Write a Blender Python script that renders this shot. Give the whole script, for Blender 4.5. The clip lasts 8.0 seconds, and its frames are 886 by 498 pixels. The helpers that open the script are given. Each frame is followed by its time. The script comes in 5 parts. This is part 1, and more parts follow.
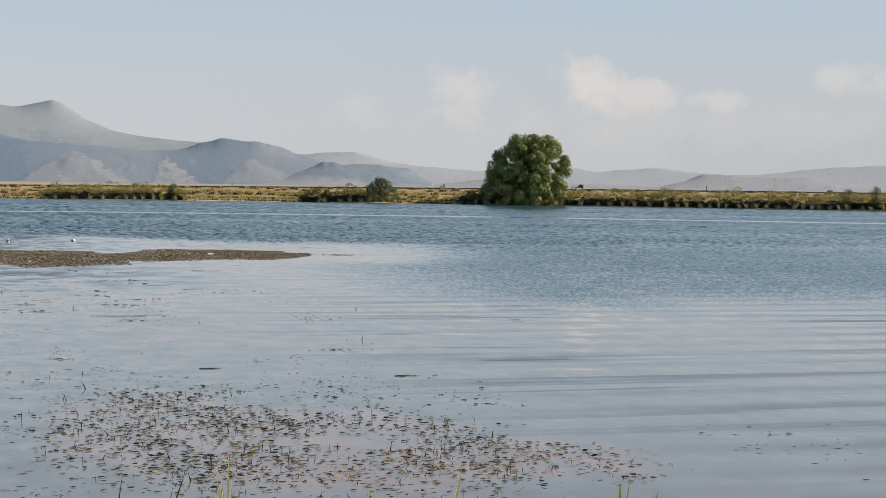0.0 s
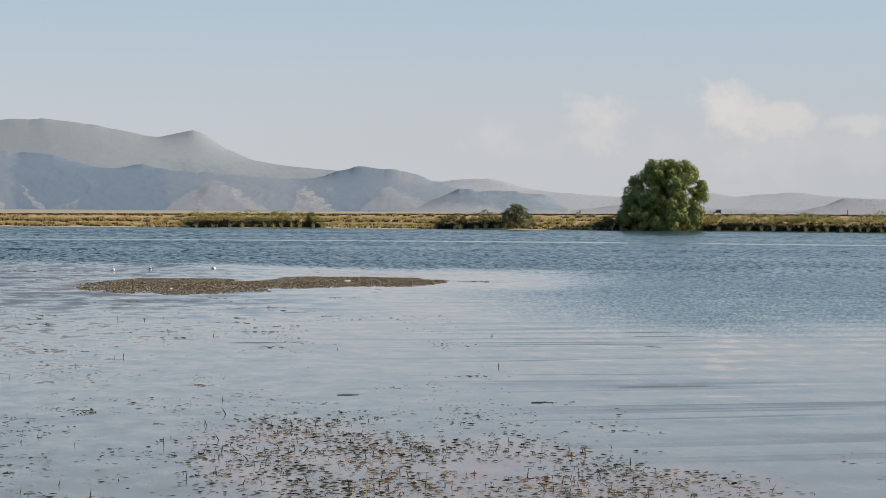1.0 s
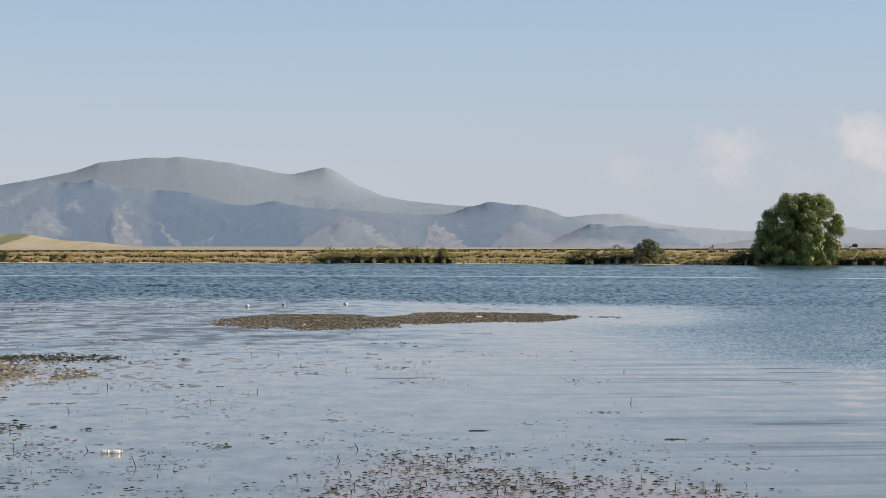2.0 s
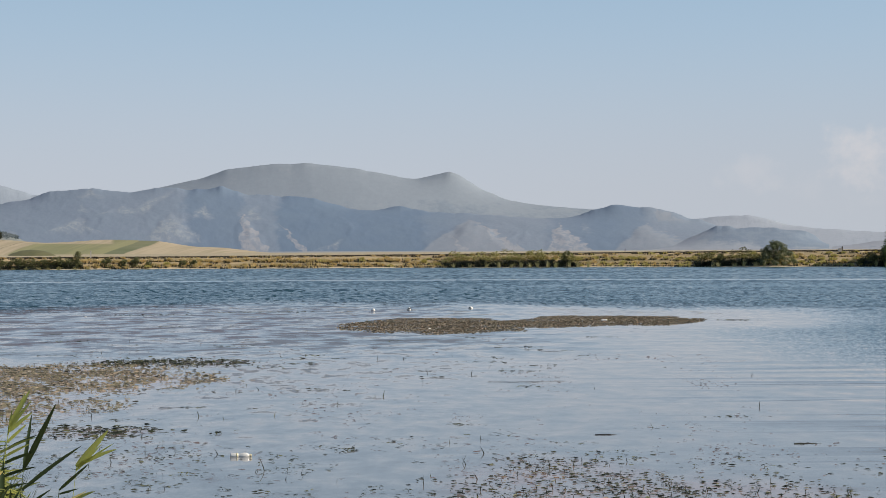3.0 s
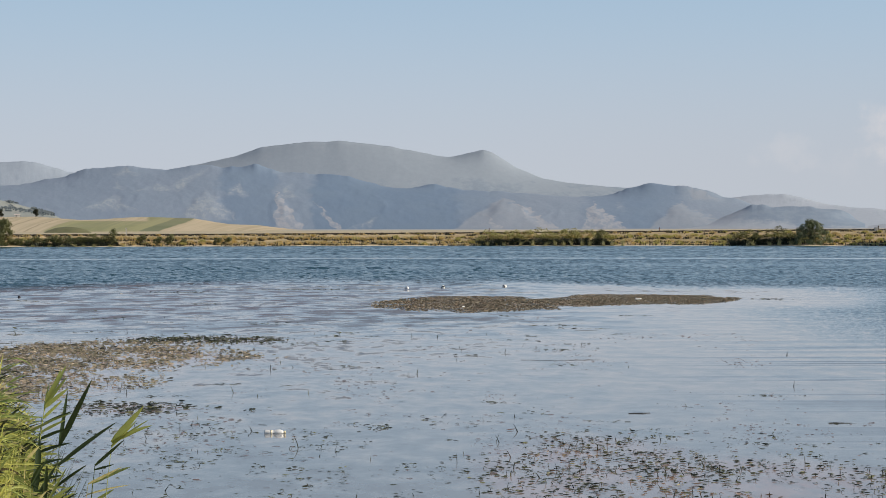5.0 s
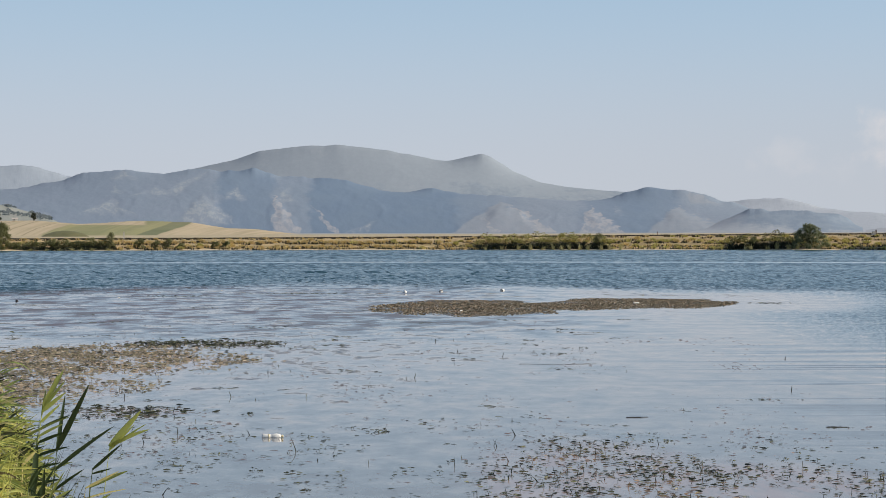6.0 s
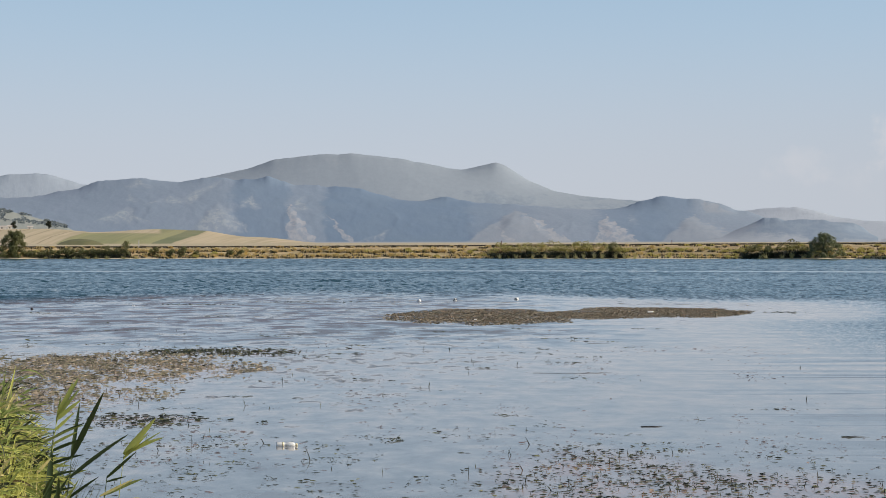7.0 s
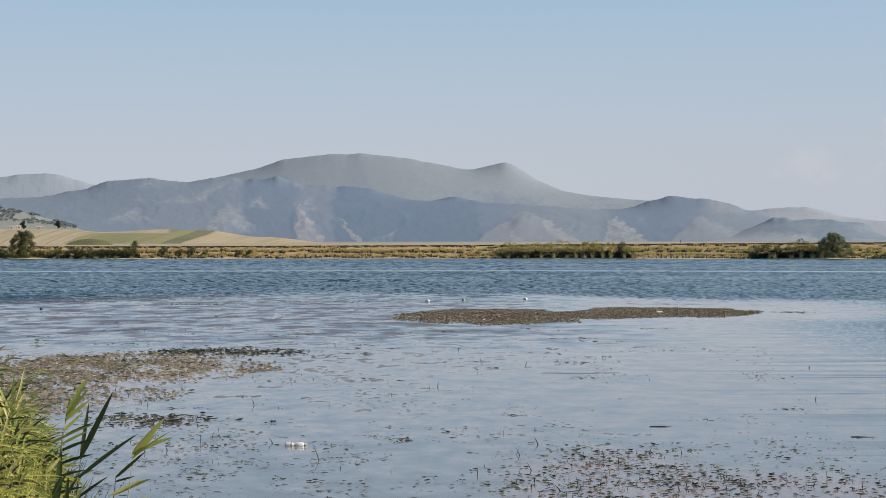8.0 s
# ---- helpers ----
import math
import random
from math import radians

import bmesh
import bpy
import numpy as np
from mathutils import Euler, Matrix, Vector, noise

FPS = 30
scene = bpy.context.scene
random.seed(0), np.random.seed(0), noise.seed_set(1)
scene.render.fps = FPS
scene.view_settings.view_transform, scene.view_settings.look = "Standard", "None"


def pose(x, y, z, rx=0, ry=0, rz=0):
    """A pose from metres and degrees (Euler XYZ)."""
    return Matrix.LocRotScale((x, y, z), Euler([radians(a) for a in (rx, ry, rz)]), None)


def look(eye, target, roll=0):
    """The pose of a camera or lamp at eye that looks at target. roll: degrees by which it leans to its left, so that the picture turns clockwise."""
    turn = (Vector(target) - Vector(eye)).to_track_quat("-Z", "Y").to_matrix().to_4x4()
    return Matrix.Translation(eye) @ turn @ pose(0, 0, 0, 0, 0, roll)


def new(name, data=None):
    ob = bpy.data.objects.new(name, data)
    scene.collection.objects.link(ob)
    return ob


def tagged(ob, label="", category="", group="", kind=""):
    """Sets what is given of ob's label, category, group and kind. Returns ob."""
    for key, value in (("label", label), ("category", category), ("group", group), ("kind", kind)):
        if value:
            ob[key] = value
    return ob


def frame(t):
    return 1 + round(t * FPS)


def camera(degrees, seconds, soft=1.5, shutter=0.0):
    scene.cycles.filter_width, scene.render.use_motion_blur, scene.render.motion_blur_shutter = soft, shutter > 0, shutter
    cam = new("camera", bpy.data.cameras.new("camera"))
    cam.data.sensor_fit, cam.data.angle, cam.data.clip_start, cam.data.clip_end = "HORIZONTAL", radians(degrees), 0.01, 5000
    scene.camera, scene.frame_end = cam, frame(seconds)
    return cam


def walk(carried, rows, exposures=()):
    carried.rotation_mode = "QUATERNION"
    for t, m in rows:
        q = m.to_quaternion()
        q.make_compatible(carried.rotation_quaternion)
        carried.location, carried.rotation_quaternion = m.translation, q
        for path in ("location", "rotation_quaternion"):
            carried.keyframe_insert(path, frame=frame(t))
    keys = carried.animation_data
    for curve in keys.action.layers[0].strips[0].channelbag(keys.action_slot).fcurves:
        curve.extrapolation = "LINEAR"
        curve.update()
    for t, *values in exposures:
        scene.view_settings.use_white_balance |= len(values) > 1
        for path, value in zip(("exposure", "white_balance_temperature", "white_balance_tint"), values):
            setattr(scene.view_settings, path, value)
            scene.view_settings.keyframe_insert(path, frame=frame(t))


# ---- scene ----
# ------------------------------------------------------------------ camera
cam = camera(29.7, 8.0, soft=0.7)
EYE = Vector((0.0, 0.0, 2.5))


def aim(yaw, pitch, roll):
    """The view from EYE: yaw to the right of north, pitch up, roll to the left, in degrees."""
    a, b = radians(yaw), radians(pitch)
    return look(EYE, EYE + Vector((math.sin(a) * math.cos(b), math.cos(a) * math.cos(b), math.sin(b))), roll)


walk(cam, [
    (0.0, aim(15.317, -2.136, 0.824)), (0.5, aim(12.914, -1.946, 0.662)), (1.0, aim(10.646, -1.279, 0.424)),
    (1.5, aim(8.006, -0.666, 0.449)), (1.7, aim(7.126, -0.288, 0.359)), (2.8, aim(3.149, 0.045, -0.213)),
    (3.0, aim(1.883, 0.047, -0.232)), (3.5, aim(0.359, -0.403, -0.105)), (4.0, aim(0.161, -0.570, -0.062)),
    (4.5, aim(0.534, -0.718, -0.106)), (6.0, aim(0.790, -0.565, -0.067)), (6.5, aim(0.598, -0.426, -0.119)),
    (7.0, aim(0.299, -0.267, 0.013)), (7.5, aim(0.0, -0.263, 0.002)), (8.0, aim(0.0, -0.270, 0.0)),
], [(0.0, 0.10, 7000, 10), (1.0, 0.08, 6930, 10), (1.5, 0.07, 6670, 10), (3.0, 0.0, 6500, 10), (4.5, 0.01, 6500, 10), (6.0, 0.07, 6500, 10), (7.0, 0.07, 6500, 10), (7.5, 0.01, 6500, 10), (8.0, 0.01, 6500, 10)])

# ------------------------------------------------------------------ world and sun
SUN_BEARING, SUN_HEIGHT = 93.0, 31.0


class Nodes:
    """Short hand for a node tree."""

    def __init__(self, tree):
        self.tree = tree
        tree.nodes.clear()

    def add(self, kind, props=None, **inputs):
        n = self.tree.nodes.new(kind)
        for key, value in (props or {}).items():
            setattr(n, key, value)
        for key, value in inputs.items():
            self.put(n.inputs[key.replace("_", " ")], value)
        return n

    def put(self, socket, value):
        if isinstance(value, bpy.types.NodeSocket):
            self.tree.links.new(value, socket)
        else:
            socket.default_value = value

    def math(self, op, a, b=0.0, c=0.0, clamp=False):
        n = self.tree.nodes.new("ShaderNodeMath")
        n.operation, n.use_clamp = op, clamp
        for i, v in enumerate((a, b, c)):
            self.put(n.inputs[i], v)
        return n.outputs[0]

    def vec(self, op, a, b=(0, 0, 0)):
        n = self.tree.nodes.new("ShaderNodeVectorMath")
        n.operation = op
        self.put(n.inputs[0], a)
        self.put(n.inputs[1], b)
        return n.outputs["Value"] if op in ("LENGTH", "DOT_PRODUCT") else n.outputs["Vector"]

    def mix(self, f, a, b, blend="MIX"):
        n = self.tree.nodes.new("ShaderNodeMix")
        n.data_type, n.blend_type = "RGBA", blend
        self.put(n.inputs["Factor"], f)
        for s, v in ((n.inputs[6], a), (n.inputs[7], b)):
            self.put(s, v if isinstance(v, bpy.types.NodeSocket) else (*v[:3], 1))
        return n.outputs[2]

    def ramp(self, v, lo, hi, a=0.0, b=1.0, smooth=True):
        n = self.tree.nodes.new("ShaderNodeMapRange")
        n.interpolation_type = "SMOOTHSTEP" if smooth else "LINEAR"
        for key, x in (("Value", v), ("From Min", lo), ("From Max", hi), ("To Min", a), ("To Max", b)):
            self.put(n.inputs[key], x)
        return n.outputs[0]

    def noise(self, at, scale, detail=3.0, rough=0.55, colour=False):
        n = self.add("ShaderNodeTexNoise", None, Vector=at, Scale=scale, Detail=detail, Roughness=rough)
        return n.outputs["Color" if colour else "Fac"]

    def round_lake(self, at, radius):
        """Place as arc length on a circle of that radius round the lake's near shore, and distance from it."""
        x, y, z = self.split(at)
        arc = self.math("MULTIPLY", self.math("ARCTAN2", x, y), radius)
        return self.add("ShaderNodeCombineXYZ", None, X=arc, Y=self.vec("LENGTH", at), Z=0.0).outputs[0]

    def stretch(self, at, sx, sy, sz=1.0, off=(0, 0, 0)):
        return self.vec("ADD", self.vec("MULTIPLY", at, (sx, sy, sz)), off)

    def place(self):
        return self.tree.nodes.new("ShaderNodeNewGeometry").outputs["Position"]

    def split(self, v):
        n = self.add("ShaderNodeSeparateXYZ", None, Vector=v)
        return n.outputs


def build_world():
    world = bpy.data.worlds.new("sky")
    scene.world = world
    world.use_nodes = True
    n = Nodes(world.node_tree)
    out = n.add("ShaderNodeOutputWorld")
    sky = n.add("ShaderNodeTexSky", {"sky_type": "NISHITA", "sun_disc": False, "sun_elevation": radians(SUN_HEIGHT),
                                     "sun_rotation": radians(SUN_BEARING), "altitude": 900.0, "air_density": 1.0, "dust_density": 1.5,
                                     "ozone_density": 1.2})
    way = n.vec("NORMALIZE", n.tree.nodes.new("ShaderNodeTexCoord").outputs["Generated"])
    x, y, z = n.split(way)
    clear = n.vec("MULTIPLY", sky.outputs["Color"], (0.080, 0.086, 0.090))
    # summer haze near the horizon, a little milkier to the east
    east = n.ramp(n.math("ARCTAN2", x, y), radians(-8), radians(32))
    haze = n.mix(east, (0.510, 0.553, 0.618), (0.482, 0.516, 0.568))
    haze = n.mix(n.math("MULTIPLY", n.ramp(n.math("ARCTAN2", x, y), radians(17), radians(31)), n.ramp(z, 0.02, 0.055, 0.8, 0.0)), haze, (0.440, 0.482, 0.540))
    thick = n.ramp(z, 0.03, 0.42, 1.0, 0.0)
    high = n.mix(n.ramp(z, 0.02, 0.17), haze, (0.402, 0.549, 0.703))
    col = n.mix(thick, clear, high)
    # low cumulus in the east: bearing, height, half width, half height in degrees, thickness
    az = n.math("ARCTAN2", x, y)
    el = n.math("ARCSINE", z)
    flat = n.add("ShaderNodeCombineXYZ", None, X=az, Y=el, Z=0.35).outputs[0]
    puff = n.math("SUBTRACT", n.noise(flat, 42.0, 5.0, 0.6), 0.5)
    cloud = None
    for b, h, w, t, amount in ((16.2, 3.3, 1.2, 0.85, 0.55), (20.2, 3.6, 1.25, 0.85, 0.75), (22.0, 3.3, 1.5, 0.55, 0.55), (24.6, 3.1, 1.3, 0.35, 0.45), (12.2, 2.7, 1.0, 0.55, 0.22),
                               (28.5, 3.8, 0.7, 0.55, 0.4), (31.0, 3.9, 1.6, 0.6, 0.5), (36.0, 4.2, 2.5, 1.0, 0.6), (26.0, 2.2, 9.0, 0.8, 0.15)):
        dx = n.math("DIVIDE", n.math("SUBTRACT", az, radians(b)), radians(w))
        dy = n.math("DIVIDE", n.math("SUBTRACT", el, radians(h)), radians(t))
        dy = n.math("MULTIPLY", dy, n.ramp(dy, -0.2, 0.2, 0.75, 1.15))
        d = n.math("SQRT", n.math("ADD", n.math("MULTIPLY", dx, dx), n.math("MULTIPLY", dy, dy)))
        one = n.ramp(n.math("ADD", d, n.math("MULTIPLY", puff, -3.2)), 0.2, 1.35, amount * 0.8, 0.0)
        cloud = one if cloud is None else n.math("MAXIMUM", cloud, one)
    col = n.mix(cloud, col, (0.74, 0.69, 0.68))
    bg = n.add("ShaderNodeBackground", None, Color=col, Strength=1.0)
    n.tree.links.new(bg.outputs[0], out.inputs["Surface"])


build_world()
sun = new("sun", bpy.data.lights.new("sun", "SUN"))
sun.data.energy, sun.data.angle, sun.data.color = 4.5, radians(0.6), (1.0, 0.90, 0.76)
_b, _h = radians(SUN_BEARING), radians(SUN_HEIGHT)
sun.matrix_world = look((300 * math.sin(_b) * math.cos(_h), 300 * math.cos(_b) * math.cos(_h), 300 * math.sin(_h)), (0, 0, 0))


# ------------------------------------------------------------------ materials
def material(name):
    m = bpy.data.materials.new(name)
    m.use_nodes = True
    n = Nodes(m.node_tree)
    out = n.add("ShaderNodeOutputMaterial")
    return m, n, out


def finish(n, out, **inputs):
    b = n.add("ShaderNodeBsdfPrincipled", None, **inputs)
    n.tree.links.new(b.outputs[0], out.inputs["Surface"])
    return b


def bump(n, height, strength=0.5, distance=0.05):
    return n.add("ShaderNodeBump", None, Height=height, Strength=strength, Distance=distance).outputs[0]


WEED_SPOTS = [  # x, y, half width, half depth, thickness of the weed beds
    (1.85, 16.9, 1.30, 3.1, 1.0), (3.2, 15.6, 1.7, 2.6, 1.0), (4.9, 14.7, 1.1, 1.3, 0.9),
    (-4.9, 37.7, 1.7, 1.3, 1.0), (-6.0, 32.4, 2.3, 2.7, 1.0), (-6.6, 35.6, 1.9, 1.6, 0.8), (-8.6, 32.5, 2.2, 3.4, 1.0), (-6.6, 27.0, 1.9, 3.0, 0.8), (-7.6, 25.0, 1.6, 3.5, 0.8), (-4.1, 23.3, 0.85, 0.7, 0.9),
]


def water_material():
    """Lake water: a ruffled sheet far out, glassy with long low ripples inshore, weed just under the surface in the shallows."""
    m, n, out = material("lake_water")
    p = n.place()
    x, y, z = n.split(p)
    wander = n.math("MULTIPLY", n.math("SUBTRACT", n.noise(n.stretch(p, 0.09, 0.02), 1.0, 4.0, 0.6), 0.5), 40.0)
    # the wind line: far out in the west, closer in the east
    line = n.math("SUBTRACT", n.ramp(x, 2.0, 13.0, 79.0, 69.0), n.ramp(x, -17.0, -5.0, 14.0, 0.0))
    gap = n.math("SUBTRACT", n.math("ADD", y, n.math("MULTIPLY", wander, 0.5)), line)
    wind = n.ramp(gap, -5.0, 5.0)
    # a cat's-paw nearer in the east, with a calm tongue between
    lobe = n.math("ADD", y, n.math("MULTIPLY", wander, 0.30))
    lobe = n.math("MULTIPLY", n.ramp(lobe, 29.5, 40.0), n.ramp(lobe, 50.0, n.ramp(x, 13.0, 24.0, 55.0, 90.0), 1.0, n.ramp(x, 12.0, 22.0, 0.0, 0.9)))
    lobe = n.math("MULTIPLY", lobe, n.ramp(n.math("ADD", x, n.math("MULTIPLY", wander, 0.1)), 7.0, 15.0, 0.0, 1.0))
    patchy = n.ramp(n.noise(n.stretch(p, 0.03, 0.05, 1, (7, 3, 0)), 1.0, 3.0), 0.3, 0.65, 0.78, 1.12)
    lee = n.ramp(n.math("ARCTAN2", x, y), radians(2), radians(14), 1.0, 0.88)
    wind = n.math("MULTIPLY", n.math("MULTIPLY", wind, patchy), lee)
    wind = n.math("MAXIMUM", wind, n.math("MULTIPLY", n.math("MULTIPLY", lobe, patchy), 0.74))
    slick = n.math("ABSOLUTE", n.math("SUBTRACT", n.math("ADD", n.vec("LENGTH", p), n.math("MULTIPLY", wander, 0.06)), 141.0))
    wind = n.math("MULTIPLY", wind, n.ramp(slick, 1.5, 3.5, 0.40, 1.0))
    arc = n.round_lake(p, 100.0)
    near_chop = n.noise(n.stretch(arc, 5.2, 2.2), 1.0, 3.0, 0.6, True)
    mid_chop = n.noise(n.stretch(arc, 3.6, 0.60, 1, (3, 5, 0)), 1.0, 3.0, 0.65, True)
    far_chop = n.noise(n.stretch(arc, 2.6, 0.22, 1, (8, 2, 0)), 1.0, 3.0, 0.7, True)
    chop = n.mix(n.ramp(y, 45.0, 75.0), near_chop, n.mix(n.ramp(y, 85.0, 140.0, 0.1, 0.9), mid_chop, far_chop))
    reach = n.ramp(y, 150.0, 225.0, 0.54, 0.64)
    chop = n.vec("MULTIPLY", n.vec("SUBTRACT", chop, (0.5, 0.5, 0.5)), n.add("ShaderNodeCombineXYZ", None, X=n.math("MULTIPLY", reach, 0.45), Y=reach, Z=0.0).outputs[0])
    lean = n.vec("ADD", chop, (0.0, -0.085, 0.0))
    # steeper wavelets, one by one, most along the wind line
    crest = n.noise(n.mix(n.ramp(y, 100.0, 150.0), n.stretch(arc, 2.0, 0.50, 1, (1, 6, 0)), n.stretch(arc, 1.6, 0.20, 1, (5, 1, 0))), 1.0, 2.0, 0.5)
    crest = n.math("MULTIPLY", n.ramp(crest, 0.57, 0.68), n.math("MULTIPLY", n.math("MULTIPLY", n.ramp(y, 75.0, 150.0, -0.36, -0.12), n.ramp(y, 58.0, 72.0)), n.ramp(x, 6.0, 14.0, 1.0, 0.4)))
    lean = n.vec("ADD", lean, n.add("ShaderNodeCombineXYZ", None, X=0.0, Y=crest, Z=0.0).outputs[0])
    # long, low ripples with crests across the view
    roll = n.vec("SUBTRACT", n.noise(n.stretch(p, 0.06, 0.50), 1.0, 2.0, 0.5, True), (0.5, 0.5, 0.5))
    quiet = n.ramp(n.noise(n.stretch(p, 0.10, 0.05, 1, (0, 11, 0)), 1.0, 1.0), 0.35, 0.62, 0.15, 1.0)
    side = n.math("MULTIPLY", n.ramp(x, 3.5, 9.0, 0.04, 1.0), n.math("MULTIPLY", n.ramp(y, 12.0, 26.0, 0.45, 1.0), n.ramp(y, 27.0, 39.0, 1.0, 0.10)))
    bands = n.add("ShaderNodeTexWave", {"wave_type": "BANDS", "bands_direction": "Y", "wave_profile": "SIN"}, Vector=n.stretch(p, 0.16, 1.0, 0.0), Scale=0.22, Distortion=5.0,
                  Detail=4.0, Detail_Scale=0.42, Detail_Roughness=0.5).outputs["Fac"]
    swell = n.add("ShaderNodeCombineXYZ", None, X=0.0, Y=n.math("MULTIPLY", n.math("SUBTRACT", n.math("POWER", bands, 2.0), 0.22), -0.105), Z=0.0).outputs[0]
    # thin sharp wavelets that run with the swell
    seam = n.math("SUBTRACT", n.noise(n.stretch(p, 0.05, 1.0, 1, (4, 1, 0)), 1.0, 2.0, 0.45), 0.5)
    thin = n.ramp(n.math("ABSOLUTE", seam), 0.0, 0.09, 1.0, 0.0)
    thin = n.math("MULTIPLY", thin, n.ramp(n.noise(n.stretch(p, 0.12, 0.4, 1, (9, 2, 0)), 1.0, 2.0), 0.38, 0.55))
    thin = n.math("MULTIPLY", thin, n.math("MULTIPLY", n.ramp(x, 3.0, 8.0, 0.06, 1.0), n.math("MULTIPLY", n.ramp(y, 14.0, 20.0, 0.35, 1.0), n.ramp(y, 29.0, 40.0, 1.0, 0.12))))
    wavelet = n.add("ShaderNodeCombineXYZ", None, X=0.0, Y=n.math("MULTIPLY", thin, n.ramp(seam, -0.03, 0.03, -0.095, 0.022)), Z=0.0).outputs[0]
    roll = n.vec("ADD", n.vec("MULTIPLY", roll, (0.015, 0.06, 0.0)), swell)
    west = n.math("MULTIPLY", n.ramp(x, 0.0, 8.0, 1.0, 0.0), n.math("MULTIPLY", n.ramp(y, 36.0, 46.0), n.ramp(y, 72.0, 88.0, 1.0, 0.0)))
    amp = n.math("MULTIPLY", quiet, side)
    roll = n.vec("MULTIPLY", roll, n.add("ShaderNodeCombineXYZ", None, X=amp, Y=amp, Z=0.0).outputs[0])
    roll = n.vec("ADD", roll, wavelet)
    # fine shimmer everywhere, stronger over the weedy west
    fine = n.vec("SUBTRACT", n.noise(n.stretch(p, 2.2, 1.5), 1.0, 4.0, 0.65, True), (0.5, 0.5, 0.5))
    shim = n.ramp(x, -3.0, 6.0, 0.17, 0.09)
    fine = n.vec("MULTIPLY", fine, n.add("ShaderNodeCombineXYZ", None, X=n.math("MULTIPLY", shim, 0.5), Y=shim, Z=0.0).outputs[0])
    # slack streaks over the weedy west
    streak = n.ramp(n.noise(n.stretch(p, 0.26, 0.38, 1, (2, 9, 0)), 1.0, 3.0, 0.6), 0.44, 0.58)
    wisp = n.ramp(n.noise(n.stretch(p, 0.85, 0.70, 1, (6, 4, 0)), 1.0, 3.0, 0.55), 0.46, 0.60)
    streak = n.math("ADD", n.math("MULTIPLY", streak, 0.45), n.math("MULTIPLY", wisp, 0.75))
    drag = n.add("ShaderNodeCombineXYZ", None, X=0.0, Y=n.math("MULTIPLY", n.math("MULTIPLY", streak, west), -0.155), Z=0.0).outputs[0]
    fine = n.vec("ADD", fine, drag)
    # two added patches of ripple bands, for the dark reflection dashes below the willow
    for cx, cy, hw, hd, period in ((10.7, 32.7, 0.75, 1.7, 1.15), (7.6, 23.2, 0.8, 0.75, 0.95)):
        inside = n.ramp(n.vec("LENGTH", n.vec("MULTIPLY", n.vec("SUBTRACT", p, (cx, cy, 0)), (1 / hw, 1 / hd, 0))), 0.7, 1.0, 1.0, 0.0)
        wave = n.ramp(n.math("SINE", n.math("MULTIPLY", y, 6.283 / period)), 0.60, 0.97, 0.0, -0.11)
        fine = n.vec("ADD", fine, n.add("ShaderNodeCombineXYZ", None, X=0.0, Y=n.math("MULTIPLY", inside, wave), Z=0.0).outputs[0])
    w3 = n.add("ShaderNodeCombineXYZ", None, X=wind, Y=wind, Z=0.0).outputs[0]
    tilt = n.vec("ADD", n.vec("ADD", n.vec("MULTIPLY", lean, w3), roll), fine)
    normal = n.vec("NORMALIZE", n.vec("ADD", tilt, (0.0, 0.0, 1.0)))
    # silty shallows and weed under the surface
    bed = n.ramp(n.noise(n.stretch(p, 0.3, 0.12), 1.0, 3.0), 0.35, 0.7)
    shallow = n.mix(bed, (0.190, 0.198, 0.205), (0.225, 0.222, 0.222))
    deep = n.math("MAXIMUM", n.ramp(gap, -12.0, 10.0), lobe)
    col = n.mix(deep, shallow, (0.028, 0.070, 0.088))
    beds = None
    for cx, cy, rx, ry, amount in WEED_SPOTS:
        d = n.vec("LENGTH", n.vec("MULTIPLY", n.vec("SUBTRACT", p, (cx, cy, 0)), (1 / rx, 1 / ry, 0)))
        f = n.ramp(d, 0.7, 1.3, amount, 0.0)
        beds = f if beds is None else n.math("MAXIMUM", beds, f)
    weedy = None
    for cx, cy, rx, ry, amount in [(-10.0, 60.0, 9.5, 18.0, 0.9), (-2.5, 62.0, 5.0, 13.0, 0.75), (-6.0, 40.0, 6.0, 14.0, 0.3)]:
        d = n.vec("LENGTH", n.vec("MULTIPLY", n.vec("SUBTRACT", p, (cx, cy, 0)), (1 / rx, 1 / ry, 0)))
        f = n.ramp(d, 0.75, 1.25, amount, 0.0)
        weedy = f if weedy is None else n.math("MAXIMUM", weedy, f)
    ragged = n.ramp(n.noise(n.stretch(p, 1.6, 0.55), 1.0, 4.0, 0.7), 0.40, 0.60)
    col = n.mix(n.math("MULTIPLY", weedy, n.ramp(ragged, 0.0, 1.0, 0.3, 0.95)), col, (0.185, 0.155, 0.158))
    col = n.mix(n.math("MULTIPLY", beds, n.ramp(ragged, 0.0, 1.0, 0.4, 0.9)), col, (0.34, 0.25, 0.23))
    rough = n.ramp(wind, 0.0, 1.0, 0.04, 0.20)
    finish(n, out, Base_Color=col, Roughness=rough, IOR=1.333, Normal=normal)
    return m


